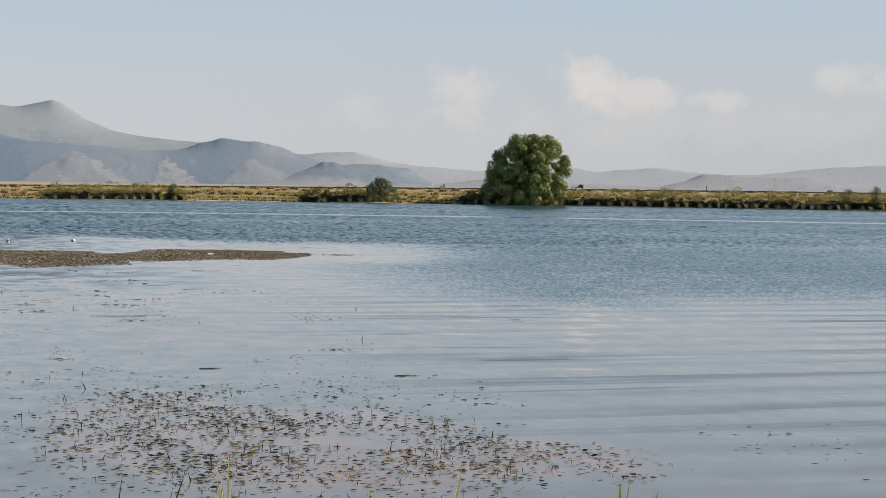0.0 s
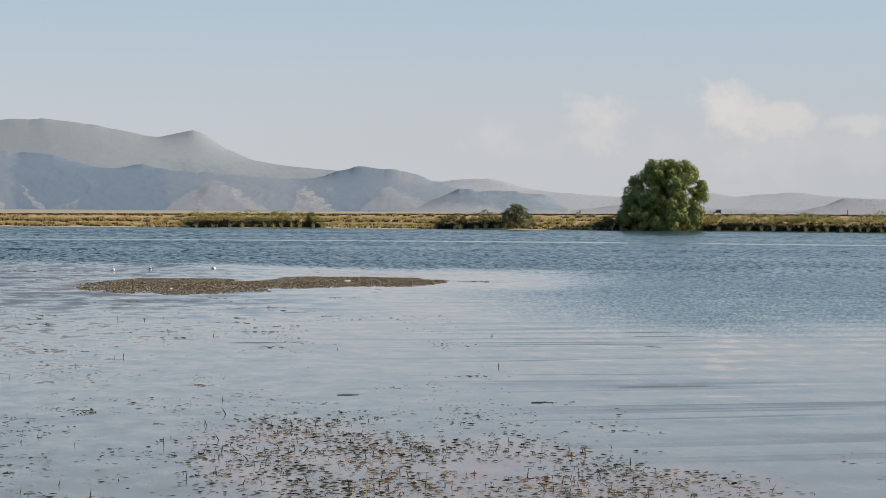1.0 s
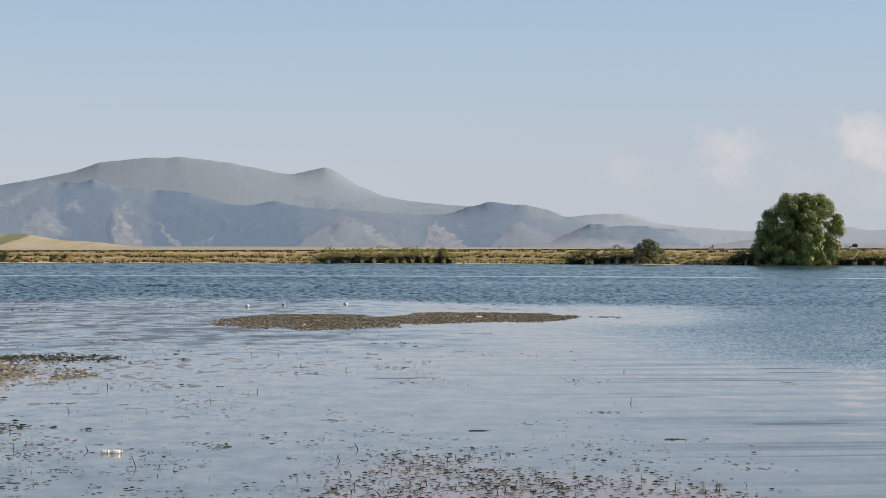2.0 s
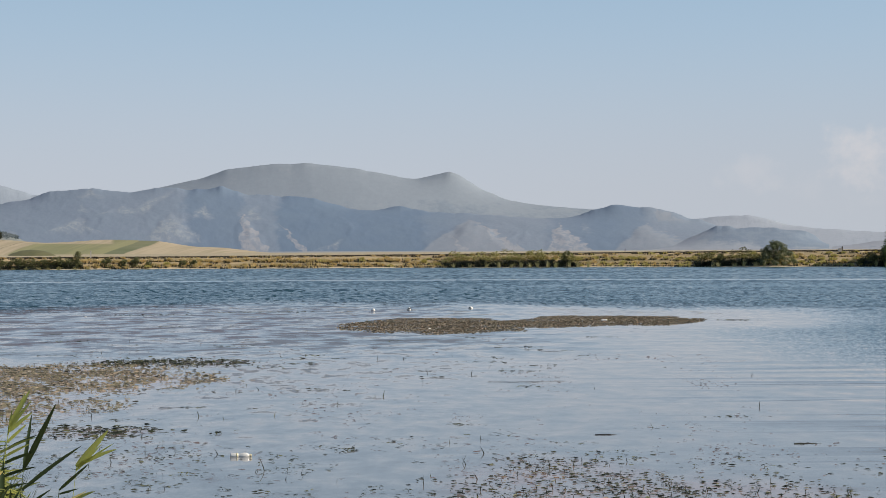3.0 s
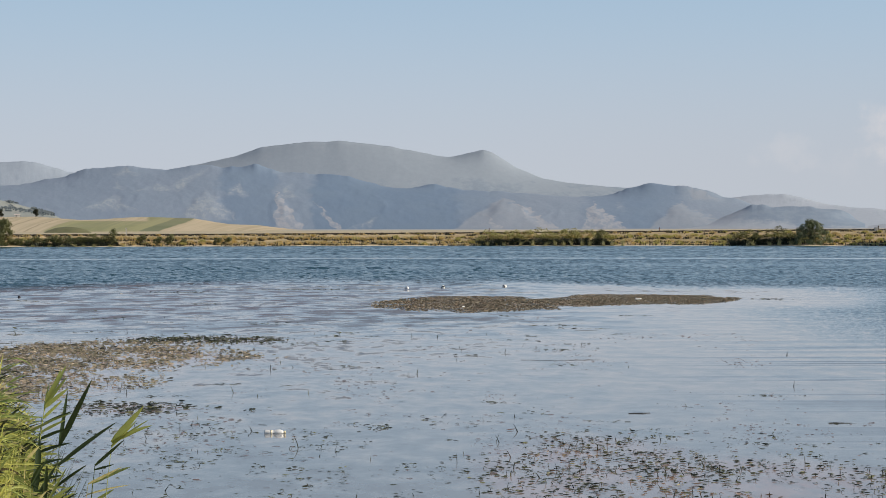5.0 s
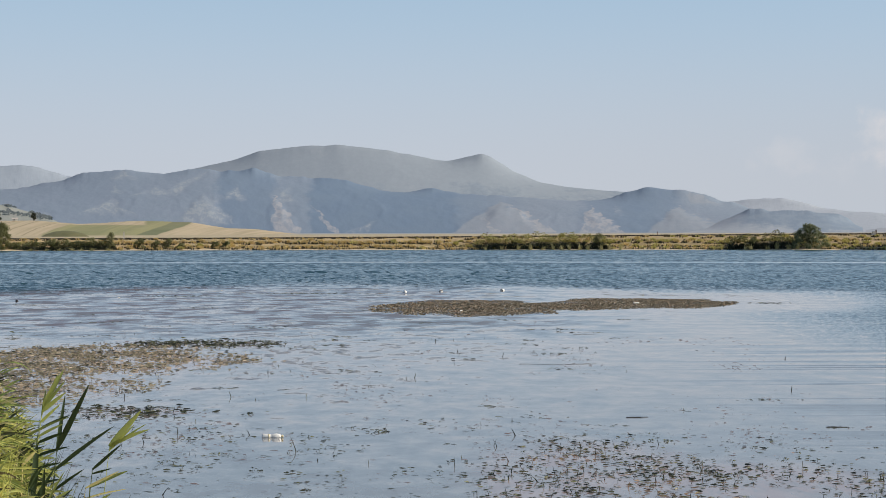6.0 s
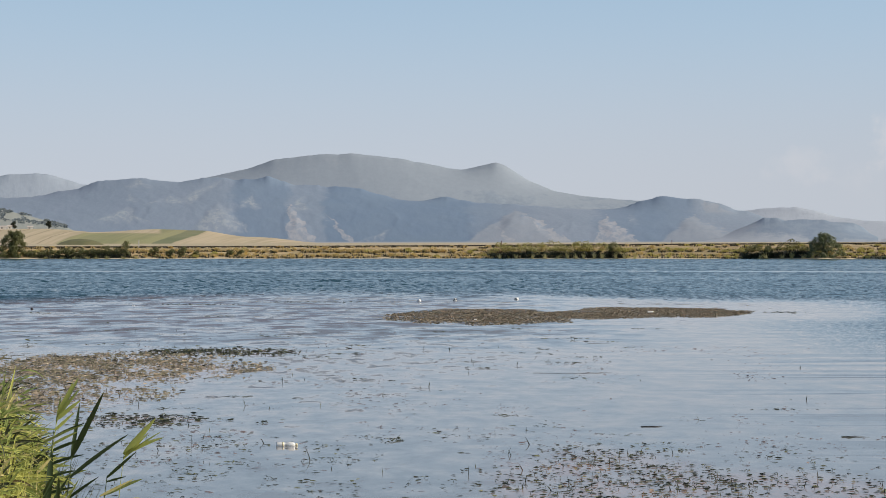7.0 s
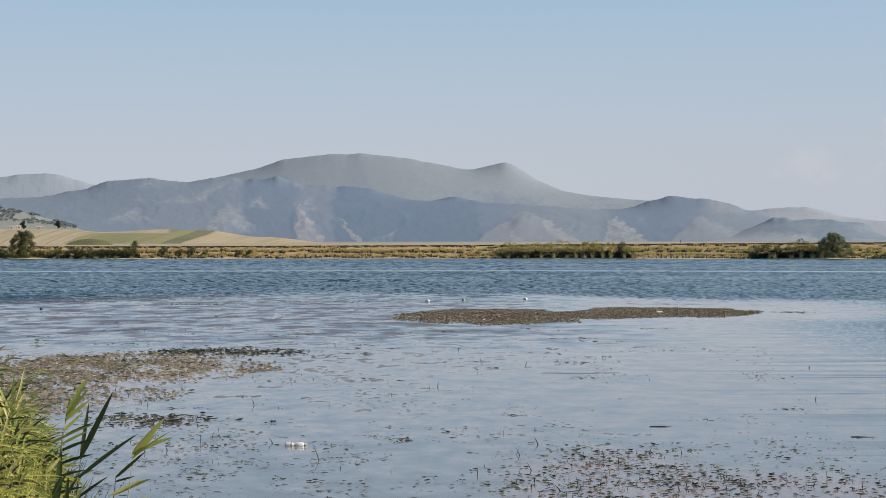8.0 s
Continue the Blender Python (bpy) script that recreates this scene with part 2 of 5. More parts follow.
def ground_material():
    m, n, out = material("dry_earth")
    p = n.place()
    big = n.noise(n.stretch(p, 0.02, 0.02), 1.0, 4.0)
    fine = n.noise(p, 3.0, 5.0, 0.65)
    ledge = n.noise(n.stretch(p, 0.30, 1.1), 1.0, 4.0, 0.6)
    col = n.mix(n.ramp(big, 0.35, 0.68), (0.42, 0.31, 0.165), (0.32, 0.25, 0.125))
    col = n.mix(n.ramp(ledge, 0.52, 0.62, 0.0, 0.7), col, (0.56, 0.43, 0.25))
    col = n.mix(n.ramp(fine, 0.3, 0.75, 0.0, 0.4), col, (0.33, 0.25, 0.14))
    x, y, z = n.split(p)
    beach = n.math("ADD", z, n.math("MULTIPLY", n.math("SUBTRACT", n.noise(n.stretch(p, 0.5, 0.5), 1.0, 3.0), 0.5), 0.25))
    col = n.mix(n.ramp(beach, 0.06, 0.16, 0.85, 0.0), col, (0.66, 0.56, 0.39))
    straw = n.mix(n.ramp(fine, 0.3, 0.7), (0.50, 0.415, 0.27), (0.40, 0.335, 0.205))
    col = n.mix(n.ramp(n.vec("LENGTH", p), 257.0, 264.0), col, straw)
    # far pasture: its grey-blue is distance haze painted on the ground
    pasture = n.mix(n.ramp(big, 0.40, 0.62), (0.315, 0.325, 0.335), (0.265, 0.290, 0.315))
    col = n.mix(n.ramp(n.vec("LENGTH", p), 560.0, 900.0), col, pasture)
    finish(n, out, Base_Color=col, Roughness=0.95, Normal=bump(n, fine, 0.6, 0.08))
    return m


def field_material():
    """Farmed slopes: stubble and pasture in slanting strips, with furrows and a darker knoll."""
    m, n, out = material("farmed_slope")
    p = n.place()
    x, y, z = n.split(p)
    soft = n.noise(n.stretch(p, 0.02, 0.008, 0.0), 1.0, 4.0, 0.6)
    bearing = n.math("MULTIPLY", n.math("ARCTAN2", x, y), 180.0 / math.pi)
    depth = n.math("DIVIDE", n.math("SUBTRACT", n.vec("LENGTH", p), 420.0), 480.0)
    strip = n.math("SUBTRACT", bearing, n.math("MULTIPLY", depth, 1.85))
    strip = n.math("ADD", strip, n.math("MULTIPLY", n.math("SUBTRACT", soft, 0.5), 0.25))
    furrow = n.noise(n.add("ShaderNodeCombineXYZ", None, X=n.math("MULTIPLY", strip, 2.6), Y=n.math("MULTIPLY", bearing, 0.3), Z=0.0).outputs[0], 1.0, 3.0, 0.6)
    stubble = n.mix(n.ramp(furrow, 0.42, 0.60), (0.53, 0.425, 0.270), (0.43, 0.345, 0.210))
    pasture = n.mix(n.ramp(furrow, 0.40, 0.62), (0.30, 0.285, 0.120), (0.215, 0.220, 0.085))
    col = n.mix(n.ramp(strip, -13.3, -13.25), stubble, pasture)
    col = n.mix(n.math("MULTIPLY", n.ramp(depth, 0.80, 0.84), n.ramp(bearing, -9.4, -9.2, 1.0, 0.0)), col, stubble)
    col = n.mix(n.math("MULTIPLY", n.ramp(strip, -10.22, -10.18), n.ramp(depth, 0.1, 1.0, 1.0, 0.85)), col, (0.125, 0.145, 0.058))
    col = n.mix(n.ramp(strip, -9.60, -9.56), col, stubble)
    lines = n.math("ABSOLUTE", n.math("SUBTRACT", n.math("FRACT", n.math("DIVIDE", strip, 0.75)), 0.5))
    col = n.mix(n.math("MULTIPLY", n.ramp(lines, 0.03, 0.06, 0.6, 0.0), n.ramp(strip, -13.4, -13.3, 1.0, 0.15)), col, (0.20, 0.16, 0.09))
    knoll = n.add("ShaderNodeCombineXYZ", None, X=n.math("DIVIDE", n.math("ADD", bearing, 11.9), 0.85), Y=n.math("DIVIDE", n.math("SUBTRACT", depth, 0.2), 0.11), Z=0.0).outputs[0]
    col = n.mix(n.ramp(n.vec("LENGTH", knoll), 0.9, 1.05, 1.0, 0.0), col, (0.135, 0.135, 0.060))
    col = n.mix(n.ramp(soft, 0.35, 0.7, 0.0, 0.3), col, (0.36, 0.30, 0.18))
    finish(n, out, Base_Color=col, Roughness=0.95)
    return m


def slope_material(name, bare, wood, cover, grain=1.0, heights=(0.0, 1.0), climb=0.0, relief=0.10, squash=1.0, soft=0.05):
    """A mountain side of bare rock, grass and open wood. cover: share of wood; climb: how much more of it stands at the upper of the two heights."""
    m, n, out = material(name)
    p = n.place()
    x, y, z = n.split(p)
    arc = n.round_lake(p, 3300.0)
    tone = n.noise(n.stretch(arc, 0.0065 * grain * squash, 0.0016 * grain, 0.0), 1.0, 6.0, 0.6)
    stand = n.noise(n.stretch(arc, 0.030 * grain * squash, 0.0070 * grain, 0.0), 1.0, 4.0, 0.6)
    scrub = n.noise(n.stretch(arc, 0.10 * grain, 0.022 * grain, 0.0), 1.0, 2.0, 0.6)
    mask = n.math("ADD", n.math("MULTIPLY", tone, 0.50), n.math("ADD", n.math("MULTIPLY", stand, 0.40), n.math("MULTIPLY", scrub, 0.10)))
    mask = n.math("ADD", mask, n.ramp(z, heights[0], heights[1], -0.5 * climb, 0.5 * climb))
    f = n.ramp(mask, 0.70 - cover * 0.4, 0.70 + soft - cover * 0.4)
    rock = n.mix(n.ramp(scrub, 0.32, 0.7), bare, [c * 0.96 for c in bare])
    pale = n.ramp(n.noise(n.stretch(arc, 0.022 * squash, 0.0045, 0.0), 1.0, 5.0, 0.66), 0.60, 0.68, 0.0, 0.4)
    rock = n.mix(pale, rock, (bare[0] * 1.12, bare[1] * 1.06, bare[2] * 1.04))
    trees = n.mix(n.ramp(scrub, 0.38, 0.62), wood, [c * 0.92 for c in wood])
    finish(n, out, Base_Color=n.mix(n.math("MULTIPLY", f, 0.9), rock, trees), Roughness=1.0, Normal=bump(n, n.math("ADD", stand, n.math("MULTIPLY", tone, 2.0)), relief, 16.0))
    return m


# bare spurs, and sunlit streaks put in as pale colour (kind 1), on the wooded mountain: bearing and height of the top,
# bearings of the foot's two ends, height of the foot, lift, kind of ground
SPURS = [
    (2.78, 1.12, 1.05, 4.70, 0.0, 0.06, 0), (3.00, 1.00, 4.10, 4.70, 0.0, 0.0, 1), (2.10, 0.45, 2.35, 2.70, 0.0, 0.0, 1),
    (8.66, 0.86, 7.75, 10.6, 0.0, 0.05, 0), (5.82, 0.93, 5.45, 7.00, 0.0, 0.02, 1), (6.55, 0.95, 6.7, 7.1, 0.62, 0.0, 2),
    (-4.98, 1.30, -5.15, -4.05, 0.0, 0.02, 1), (-4.45, 1.60, -5.0, -4.2, 1.05, 0.0, 2), (-3.72, 0.99, -3.12, -2.70, 0.0, 0.0, 1), (-1.40, 0.44, -2.6, -1.75, 0.0, 0.0, 2),
    (-6.2, 1.65, -6.9, -5.9, 1.15, 0.0, 2), (-7.35, 1.35, -8.35, -6.3, 0.35, 0.02, 2), (-10.5, 1.18, -11.5, -9.6, 0.62, 0.0, 2), (-9.0, 1.58, -9.75, -8.4, 1.25, 0.0, 2), (-10.35, 1.72, -10.45, -10.0, 1.35, 0.0, 2),
    (-9.9, 2.18, -10.5, -9.4, 1.80, 0.0, 2), (-7.0, 2.22, -9.1, -8.2, 1.28, 0.0, 2), (-12.6, 0.8, -13.2, -12.0, 0.2, 0.0, 2), (9.1, 1.46, 9.3, 10.3, 0.95, 0.0, 0),
]
# share of closed wood from west to east
STANDS = [(-16, 0.42), (-11.0, 0.50), (-8.4, 0.44), (-7.1, 0.45), (-6.7, 0.88), (-5.1, 0.86), (-4.8, 0.52), (-3.9, 0.56), (-3.6, 1.0), (0.9, 1.0), (1.6, 0.75), (3.0, 0.50), (3.8, 0.28), (5.2, 0.32),
          (5.9, 0.72), (7.4, 0.90), (8.5, 0.80), (9.2, 0.35), (11.0, 0.35), (14.0, 0.5)]


def wooded_material():
    """The wooded mountain: closed stands, thinner wood, and bare spurs that widen downhill, all with distance haze in
    their colours.
    """
    m, n, out = material("wooded_slopes")
    p = n.place()
    x, y, z = n.split(p)
    arc = n.round_lake(p, 3300.0)
    tone = n.noise(n.stretch(arc, 0.012, 0.0040, 0.0), 1.0, 5.0, 0.6)
    stand = n.noise(n.stretch(arc, 0.050, 0.012, 0.0), 1.0, 2.5, 0.55)
    scrub = n.noise(n.stretch(arc, 0.16, 0.030, 0.0), 1.0, 2.0, 0.6)
    wobble = n.math("ADD", n.math("MULTIPLY", n.math("SUBTRACT", tone, 0.5), 0.9), n.math("MULTIPLY", n.math("SUBTRACT", stand, 0.5), 0.55))
    bearing = n.math("ADD", n.math("MULTIPLY", n.math("ARCTAN2", x, y), 180.0 / math.pi), wobble)
    rise = n.math("MULTIPLY", n.math("DIVIDE", n.math("SUBTRACT", z, 2.5), n.vec("LENGTH", p)), 180.0 / math.pi)
    rise = n.math("ADD", rise, n.math("MULTIPLY", n.math("SUBTRACT", stand, 0.5), 0.35))
    share = None
    for (b0, v0), (b1, v1) in zip(STANDS, STANDS[1:]):
        step = n.math("MULTIPLY", n.ramp(bearing, b0, b1), v1 - v0)
        share = n.math("ADD", share, step) if share else n.math("ADD", step, v0)
    kinds = [None, None, None]
    for top, high, left, right, low, lift, kind in SPURS:
        s = n.math("DIVIDE", n.math("SUBTRACT", high, rise), high - low)
        a = n.math("SUBTRACT", bearing, n.math("ADD", n.math("MULTIPLY", s, left - top), top))
        b = n.math("SUBTRACT", n.math("ADD", n.math("MULTIPLY", s, right - top), top), bearing)
        c = n.math("MULTIPLY", n.math("SUBTRACT", 1.06, s), high - low)
        inside = n.math("MINIMUM", n.math("MINIMUM", a, b), c)
        edge = (0.03, 0.05) if kind == 1 else (0.05, 0.12) if kind == 0 else (0.05, 0.22)
        one = n.ramp(inside, -edge[0], edge[1])
        kinds[kind] = one if kinds[kind] is None else n.math("MAXIMUM", kinds[kind], one)
    thin = n.ramp(n.math("ADD", n.math("MULTIPLY", stand, 0.6), n.math("MULTIPLY", scrub, 0.4)), 0.44, 0.58)
    # all these tones are blued and paled by painted haze
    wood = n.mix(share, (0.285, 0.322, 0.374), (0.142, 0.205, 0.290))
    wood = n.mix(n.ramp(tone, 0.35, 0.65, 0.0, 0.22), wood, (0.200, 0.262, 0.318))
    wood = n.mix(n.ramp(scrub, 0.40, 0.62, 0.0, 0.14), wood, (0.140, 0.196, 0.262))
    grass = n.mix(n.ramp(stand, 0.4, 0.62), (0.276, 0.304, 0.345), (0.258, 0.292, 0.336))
    # pale rock, with the sunlit streaks along spur flanks painted in
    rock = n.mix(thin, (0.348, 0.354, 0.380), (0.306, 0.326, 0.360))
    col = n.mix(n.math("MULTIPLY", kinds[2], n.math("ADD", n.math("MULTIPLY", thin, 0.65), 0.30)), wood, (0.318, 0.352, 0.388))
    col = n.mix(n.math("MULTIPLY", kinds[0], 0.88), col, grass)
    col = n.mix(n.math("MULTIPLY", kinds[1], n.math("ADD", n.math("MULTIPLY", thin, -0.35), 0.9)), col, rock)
    finish(n, out, Base_Color=col, Roughness=1.0, Normal=bump(n, n.math("ADD", stand, n.math("MULTIPLY", tone, 2.0)), 0.05, 16.0))
    return m


def foothill_material():
    """The low hill at the mountain's foot: wood along its crest, thinning out to dry grass on the west flank and the
    skirts. Haze is in both colours; the pale west flank also offsets its shade.
    """
    m, n, out = material("wooded_foothill")
    p = n.place()
    x, y, z = n.split(p)
    arc = n.round_lake(p, 3300.0)
    tone = n.noise(n.stretch(arc, 0.012, 0.0040, 0.0), 1.0, 5.0, 0.6)
    stand = n.noise(n.stretch(arc, 0.050, 0.012, 0.0), 1.0, 3.0, 0.6)
    bearing = n.math("MULTIPLY", n.math("ARCTAN2", x, y), 180.0 / math.pi)
    bearing = n.math("ADD", bearing, n.math("MULTIPLY", n.math("SUBTRACT", tone, 0.5), 1.2))
    rough = n.math("MULTIPLY", n.math("SUBTRACT", stand, 0.5), 16.0)
    skirt = n.ramp(bearing, 12.0, 13.2, 9.0, 0.0)
    high = n.ramp(n.math("SUBTRACT", n.math("ADD", z, rough), skirt), -2.0, 7.0)
    east = n.ramp(bearing, 10.5, 11.3)
    cover = n.math("MULTIPLY", high, east)
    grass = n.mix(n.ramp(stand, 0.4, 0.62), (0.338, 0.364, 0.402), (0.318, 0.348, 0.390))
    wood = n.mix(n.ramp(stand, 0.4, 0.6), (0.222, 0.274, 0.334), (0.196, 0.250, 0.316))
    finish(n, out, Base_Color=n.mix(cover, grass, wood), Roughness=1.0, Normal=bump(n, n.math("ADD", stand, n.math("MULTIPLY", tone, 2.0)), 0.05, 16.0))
    return m


def leaf_material(name, light, dark, dry=None, share=0.0, through_light=0.35):
    """Leaves that let some light through, varied from leaf to leaf and along the plant."""
    m, n, out = material(name)
    geo = n.tree.nodes.new("ShaderNodeNewGeometry")
    r = geo.outputs["Random Per Island"]
    col = n.mix(r, dark, light)
    cloudy = n.noise(geo.outputs["Position"], 0.9, 3.0)
    col = n.mix(n.ramp(cloudy, 0.35, 0.7, 0.0, 0.5), col, light)
    if dry:
        pick = n.math("FRACT", n.math("MULTIPLY", r, 37.7))
        col = n.mix(n.ramp(pick, 1.0 - share - 0.02, 1.0 - share + 0.02), col, dry)
    vein = n.noise(geo.outputs["Position"], 60.0, 2.0)
    col = n.mix(n.ramp(vein, 0.35, 0.75, 0.0, 0.25), col, [c * 0.7 for c in dark])
    a = n.add("ShaderNodeBsdfPrincipled", None, Base_Color=col, Roughness=0.55)
    b = n.add("ShaderNodeBsdfTranslucent", None, Color=col)
    mixer = n.add("ShaderNodeMixShader", None, Fac=through_light)
    n.tree.links.new(a.outputs[0], mixer.inputs[1])
    n.tree.links.new(b.outputs[0], mixer.inputs[2])
    n.tree.links.new(mixer.outputs[0], out.inputs["Surface"])
    return m


def plain_material(name, col, rough=0.7, worn=None, scale=8.0, amount=0.5):
    m, n, out = material(name)
    p = n.place()
    grain = n.noise(p, scale, 4.0, 0.65)
    c = n.mix(n.ramp(grain, 0.35, 0.7, 0.0, amount), col, worn or [v * 0.7 for v in col])
    finish(n, out, Base_Color=c, Roughness=rough, Normal=bump(n, grain, 0.25, 0.01))
    return m


WATER = water_material()
EARTH = ground_material()
FIELD = field_material()
BARK = plain_material("bark", (0.13, 0.10, 0.075), 0.95, (0.06, 0.05, 0.04), 6.0)
WILLOW = leaf_material("willow_leaves", (0.385, 0.420, 0.120), (0.110, 0.145, 0.046), None, 0.0, 0.10)
SHRUB = leaf_material("shrub_leaves", (0.240, 0.235, 0.088), (0.090, 0.100, 0.036))
FAR_REED = leaf_material("bank_reeds", (0.48, 0.44, 0.132), (0.130, 0.140, 0.042), (0.64, 0.54, 0.26), 0.16)
TUSSOCK = leaf_material("bank_tussocks", (0.84, 0.66, 0.280), (0.47, 0.355, 0.145), (0.84, 0.68, 0.40), 0.3)
GRASS = leaf_material("shore_grass", (0.78, 0.76, 0.200), (0.40, 0.43, 0.110), (0.80, 0.70, 0.32), 0.14, 0.40)
WEED = leaf_material("pond_weed", (0.066, 0.074, 0.036), (0.015, 0.018, 0.013), (0.18, 0.18, 0.075), 0.10, 0.12)
RUDDY_WEED = leaf_material("ruddy_pond_weed", (0.27, 0.17, 0.10), (0.050, 0.036, 0.028), (0.34, 0.29, 0.13), 0.15, 0.12)
DRIFT = leaf_material("weed_scraps", (0.24, 0.18, 0.17), (0.11, 0.09, 0.095), None, 0.0, 0.1)
WEST_WEED = leaf_material("west_pond_weed", (0.36, 0.315, 0.19), (0.026, 0.027, 0.018), (0.46, 0.36, 0.25), 0.30, 0.12)
MAT_WEED = leaf_material("weed_bank", (0.285, 0.240, 0.155), (0.165, 0.140, 0.092), (0.33, 0.23, 0.145), 0.28, 0.15)


# ------------------------------------------------------------------ mesh helpers
def polar(bearing, r, z=0.0):
    a = radians(bearing)
    return Vector((r * math.sin(a), r * math.cos(a), z))


def mesh_from(name, verts, faces, mat, smooth=False):
    me = bpy.data.meshes.new(name)
    me.from_pydata(verts, [], faces)
    me.materials.append(mat)
    if smooth:
        me.shade_smooth()
    me.update()
    return me


def part(name, bm, mat, parent, label=""):
    """Links a bmesh, or a mesh, as one mesh object under a thing or a part."""
    if isinstance(bm, bmesh.types.BMesh):
        me = bpy.data.meshes.new(name)
        bm.to_mesh(me)
        bm.free()
        me.materials.append(mat)
    else:
        me = bm
    ob = new(name, me)
    ob.parent = parent
    if label:
        tagged(ob, label)
    return ob


def thing(name, at, label, category, group="", turn=0.0):
    e = new(name)
    e.empty_display_size = 0.2
    e.matrix_world = Matrix.Translation(at) @ Matrix.Rotation(turn, 4, "Z")
    return tagged(e, label, category, group)


def grid_sheet(name, rows, mat, smooth=True):
    """A sheet from rows of points."""
    w = len(rows[0])
    verts = [v for r in rows for v in r]
    faces = [(j * w + i, j * w + i + 1, (j + 1) * w + i + 1, (j + 1) * w + i) for j in range(len(rows) - 1) for i in range(w - 1)]
    return mesh_from(name, verts, faces, mat, smooth)


def smoothstep(a, b, x):
    t = min(1.0, max(0.0, (x - a) / (b - a)))
    return t * t * (3 - 2 * t)


def tube(points, radii, sides=6):
    """Vertices and faces of a round tapering stem along points."""
    verts, faces = [], []
    for k, (p, r) in enumerate(zip(points, radii)):
        d = (points[min(k + 1, len(points) - 1)] - points[max(k - 1, 0)]).normalized()
        u = d.orthogonal().normalized()
        v = d.cross(u)
        verts += [p + (u * math.cos(2 * math.pi * i / sides) + v * math.sin(2 * math.pi * i / sides)) * r for i in range(sides)]
        if k:
            b = (k - 1) * sides
            faces += [(b + i, b + (i + 1) % sides, b + sides + (i + 1) % sides, b + sides + i) for i in range(sides)]
    faces.append(tuple(range(sides))[::-1])
    faces.append(tuple(range(len(verts) - sides, len(verts))))
    return verts, faces


class Pile:
    """Collects many small pieces into one mesh."""

    def __init__(self):
        self.v, self.f = [], []

    def add(self, verts, faces):
        b = len(self.v)
        self.v += verts
        self.f += [tuple(b + i for i in f) for f in faces]

    def leaf(self, at, along, across, length, width, droop=0.0):
        """A pointed leaf of four faces."""
        tip = at + along * length - Vector((0, 0, droop * length))
        mid = at + along * length * 0.5
        side = across * width * 0.5
        q = at + along * length * 0.22
        self.add([at, q - side * 0.8, q + side * 0.8, mid - side, mid + side, tip], [(0, 1, 2), (1, 3, 4, 2), (3, 5, 4)])

    def blade(self, at, lean, height, width, bend, twist):
        """A grass blade that leans and bends over."""
        side = Vector((math.cos(twist), math.sin(twist), 0)) * width * 0.5
        pts = []
        for k in range(4):
            s = k / 3
            p = at + Vector((lean.x * s + bend.x * s * s, lean.y * s + bend.y * s * s, height * (s - 0.25 * (bend.length / max(height, 1e-3)) * s * s)))
            pts.append((p, (1 - s) ** 0.7))
        v = []
        for p, w in pts[:-1]:
            v += [p - side * w, p + side * w]
        v.append(pts[-1][0])
        self.add(v, [(0, 1, 3, 2), (2, 3, 5, 4), (4, 5, 6)])

    def mesh(self, name, mat):
        return mesh_from(name, self.v, self.f, mat)


# ------------------------------------------------------------------ ground and water
SHORE = 243.0


def bank_height(bearing):
    """Height of the far dyke, lower towards the west."""
    return 1.57 + 0.8 * smoothstep(-12, 28, bearing)


def ground_height(bearing, r):
    p = polar(bearing, r)
    shore = SHORE + 1.5 * noise.noise(Vector((bearing * 0.35, 0, 3)))
    n = noise.noise(p * 0.35) * 0.12
    top = bank_height(bearing)
    if r > shore - 6:
        d = r - shore
        step = 0.13 * math.sin(d * 2.15) if 0.5 < d < 8.5 else 0.0
        far = -0.8 + 0.8 * smoothstep(-6, 0, d) + top * (smoothstep(-1.5, 9.0, d) * 0.98 + 0.02 * smoothstep(9, 14, d)) + step
        far = far + (n * (1 - 0.85 * smoothstep(7, 10, d)) if d > 0 else 0)
        if r > 262:
            far = top + 0.09 * smoothstep(264, 330, r)
    else:
        far = -0.8
    front = p.y + 0.5 * noise.noise(Vector((p.x * 0.3, 0, 0)))
    near = 0.95 - 1.75 * smoothstep(2.0, 11.5, front) + n * 0.5 * (1 - smoothstep(7, 10, front))
    if abs(bearing) > 75:
        near = max(near, 0.6 + n) if r < 60 else 1.0 + n
    near = 0.9 if p.y < 0 else near
    return max(far, near)


def build_ground():
    rings = [0.6, 1.5, 3, 4.5, 6, 7, 8, 9, 10, 12, 16, 24, 40, 80, 140, 200, 232] + [236 + 0.75 * k for k in range(36)]
    rings += [266, 275, 290, 320, 380, 480, 700, 1100, 1800, 2800, 4000, 4900]
    turns = [-180 + 4 * k for k in range(36)] + [-36 + 0.4 * k for k in range(180)] + [36 + 4 * k for k in range(37)]
    rows = [[polar(b, r, ground_height(b, r)) for b in turns] for r in rings]
    w = len(turns)
    verts = [v for row in rows for v in row] + [Vector((0, 0, 0.9))]
    faces = [(j * w + i, j * w + i + 1, (j + 1) * w + i + 1, (j + 1) * w + i) for j in range(len(rows) - 1) for i in range(w - 1)]
    faces += [(len(verts) - 1, i + 1, i) for i in range(w - 1)]
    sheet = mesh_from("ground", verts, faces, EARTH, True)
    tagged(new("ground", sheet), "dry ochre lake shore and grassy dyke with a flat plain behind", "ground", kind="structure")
    # lake surface, cut to the basin by the banks
    rows = [[polar(b, r, 0.0) for b in range(-88, 89, 4)] for r in (2.0, 12, 40, 90, 150, 200, 256)]
    tagged(new("water", grid_sheet("water", rows, WATER)), "calm blue-grey lake water, wind-ruffled farther out", "water", kind="structure")


build_ground()


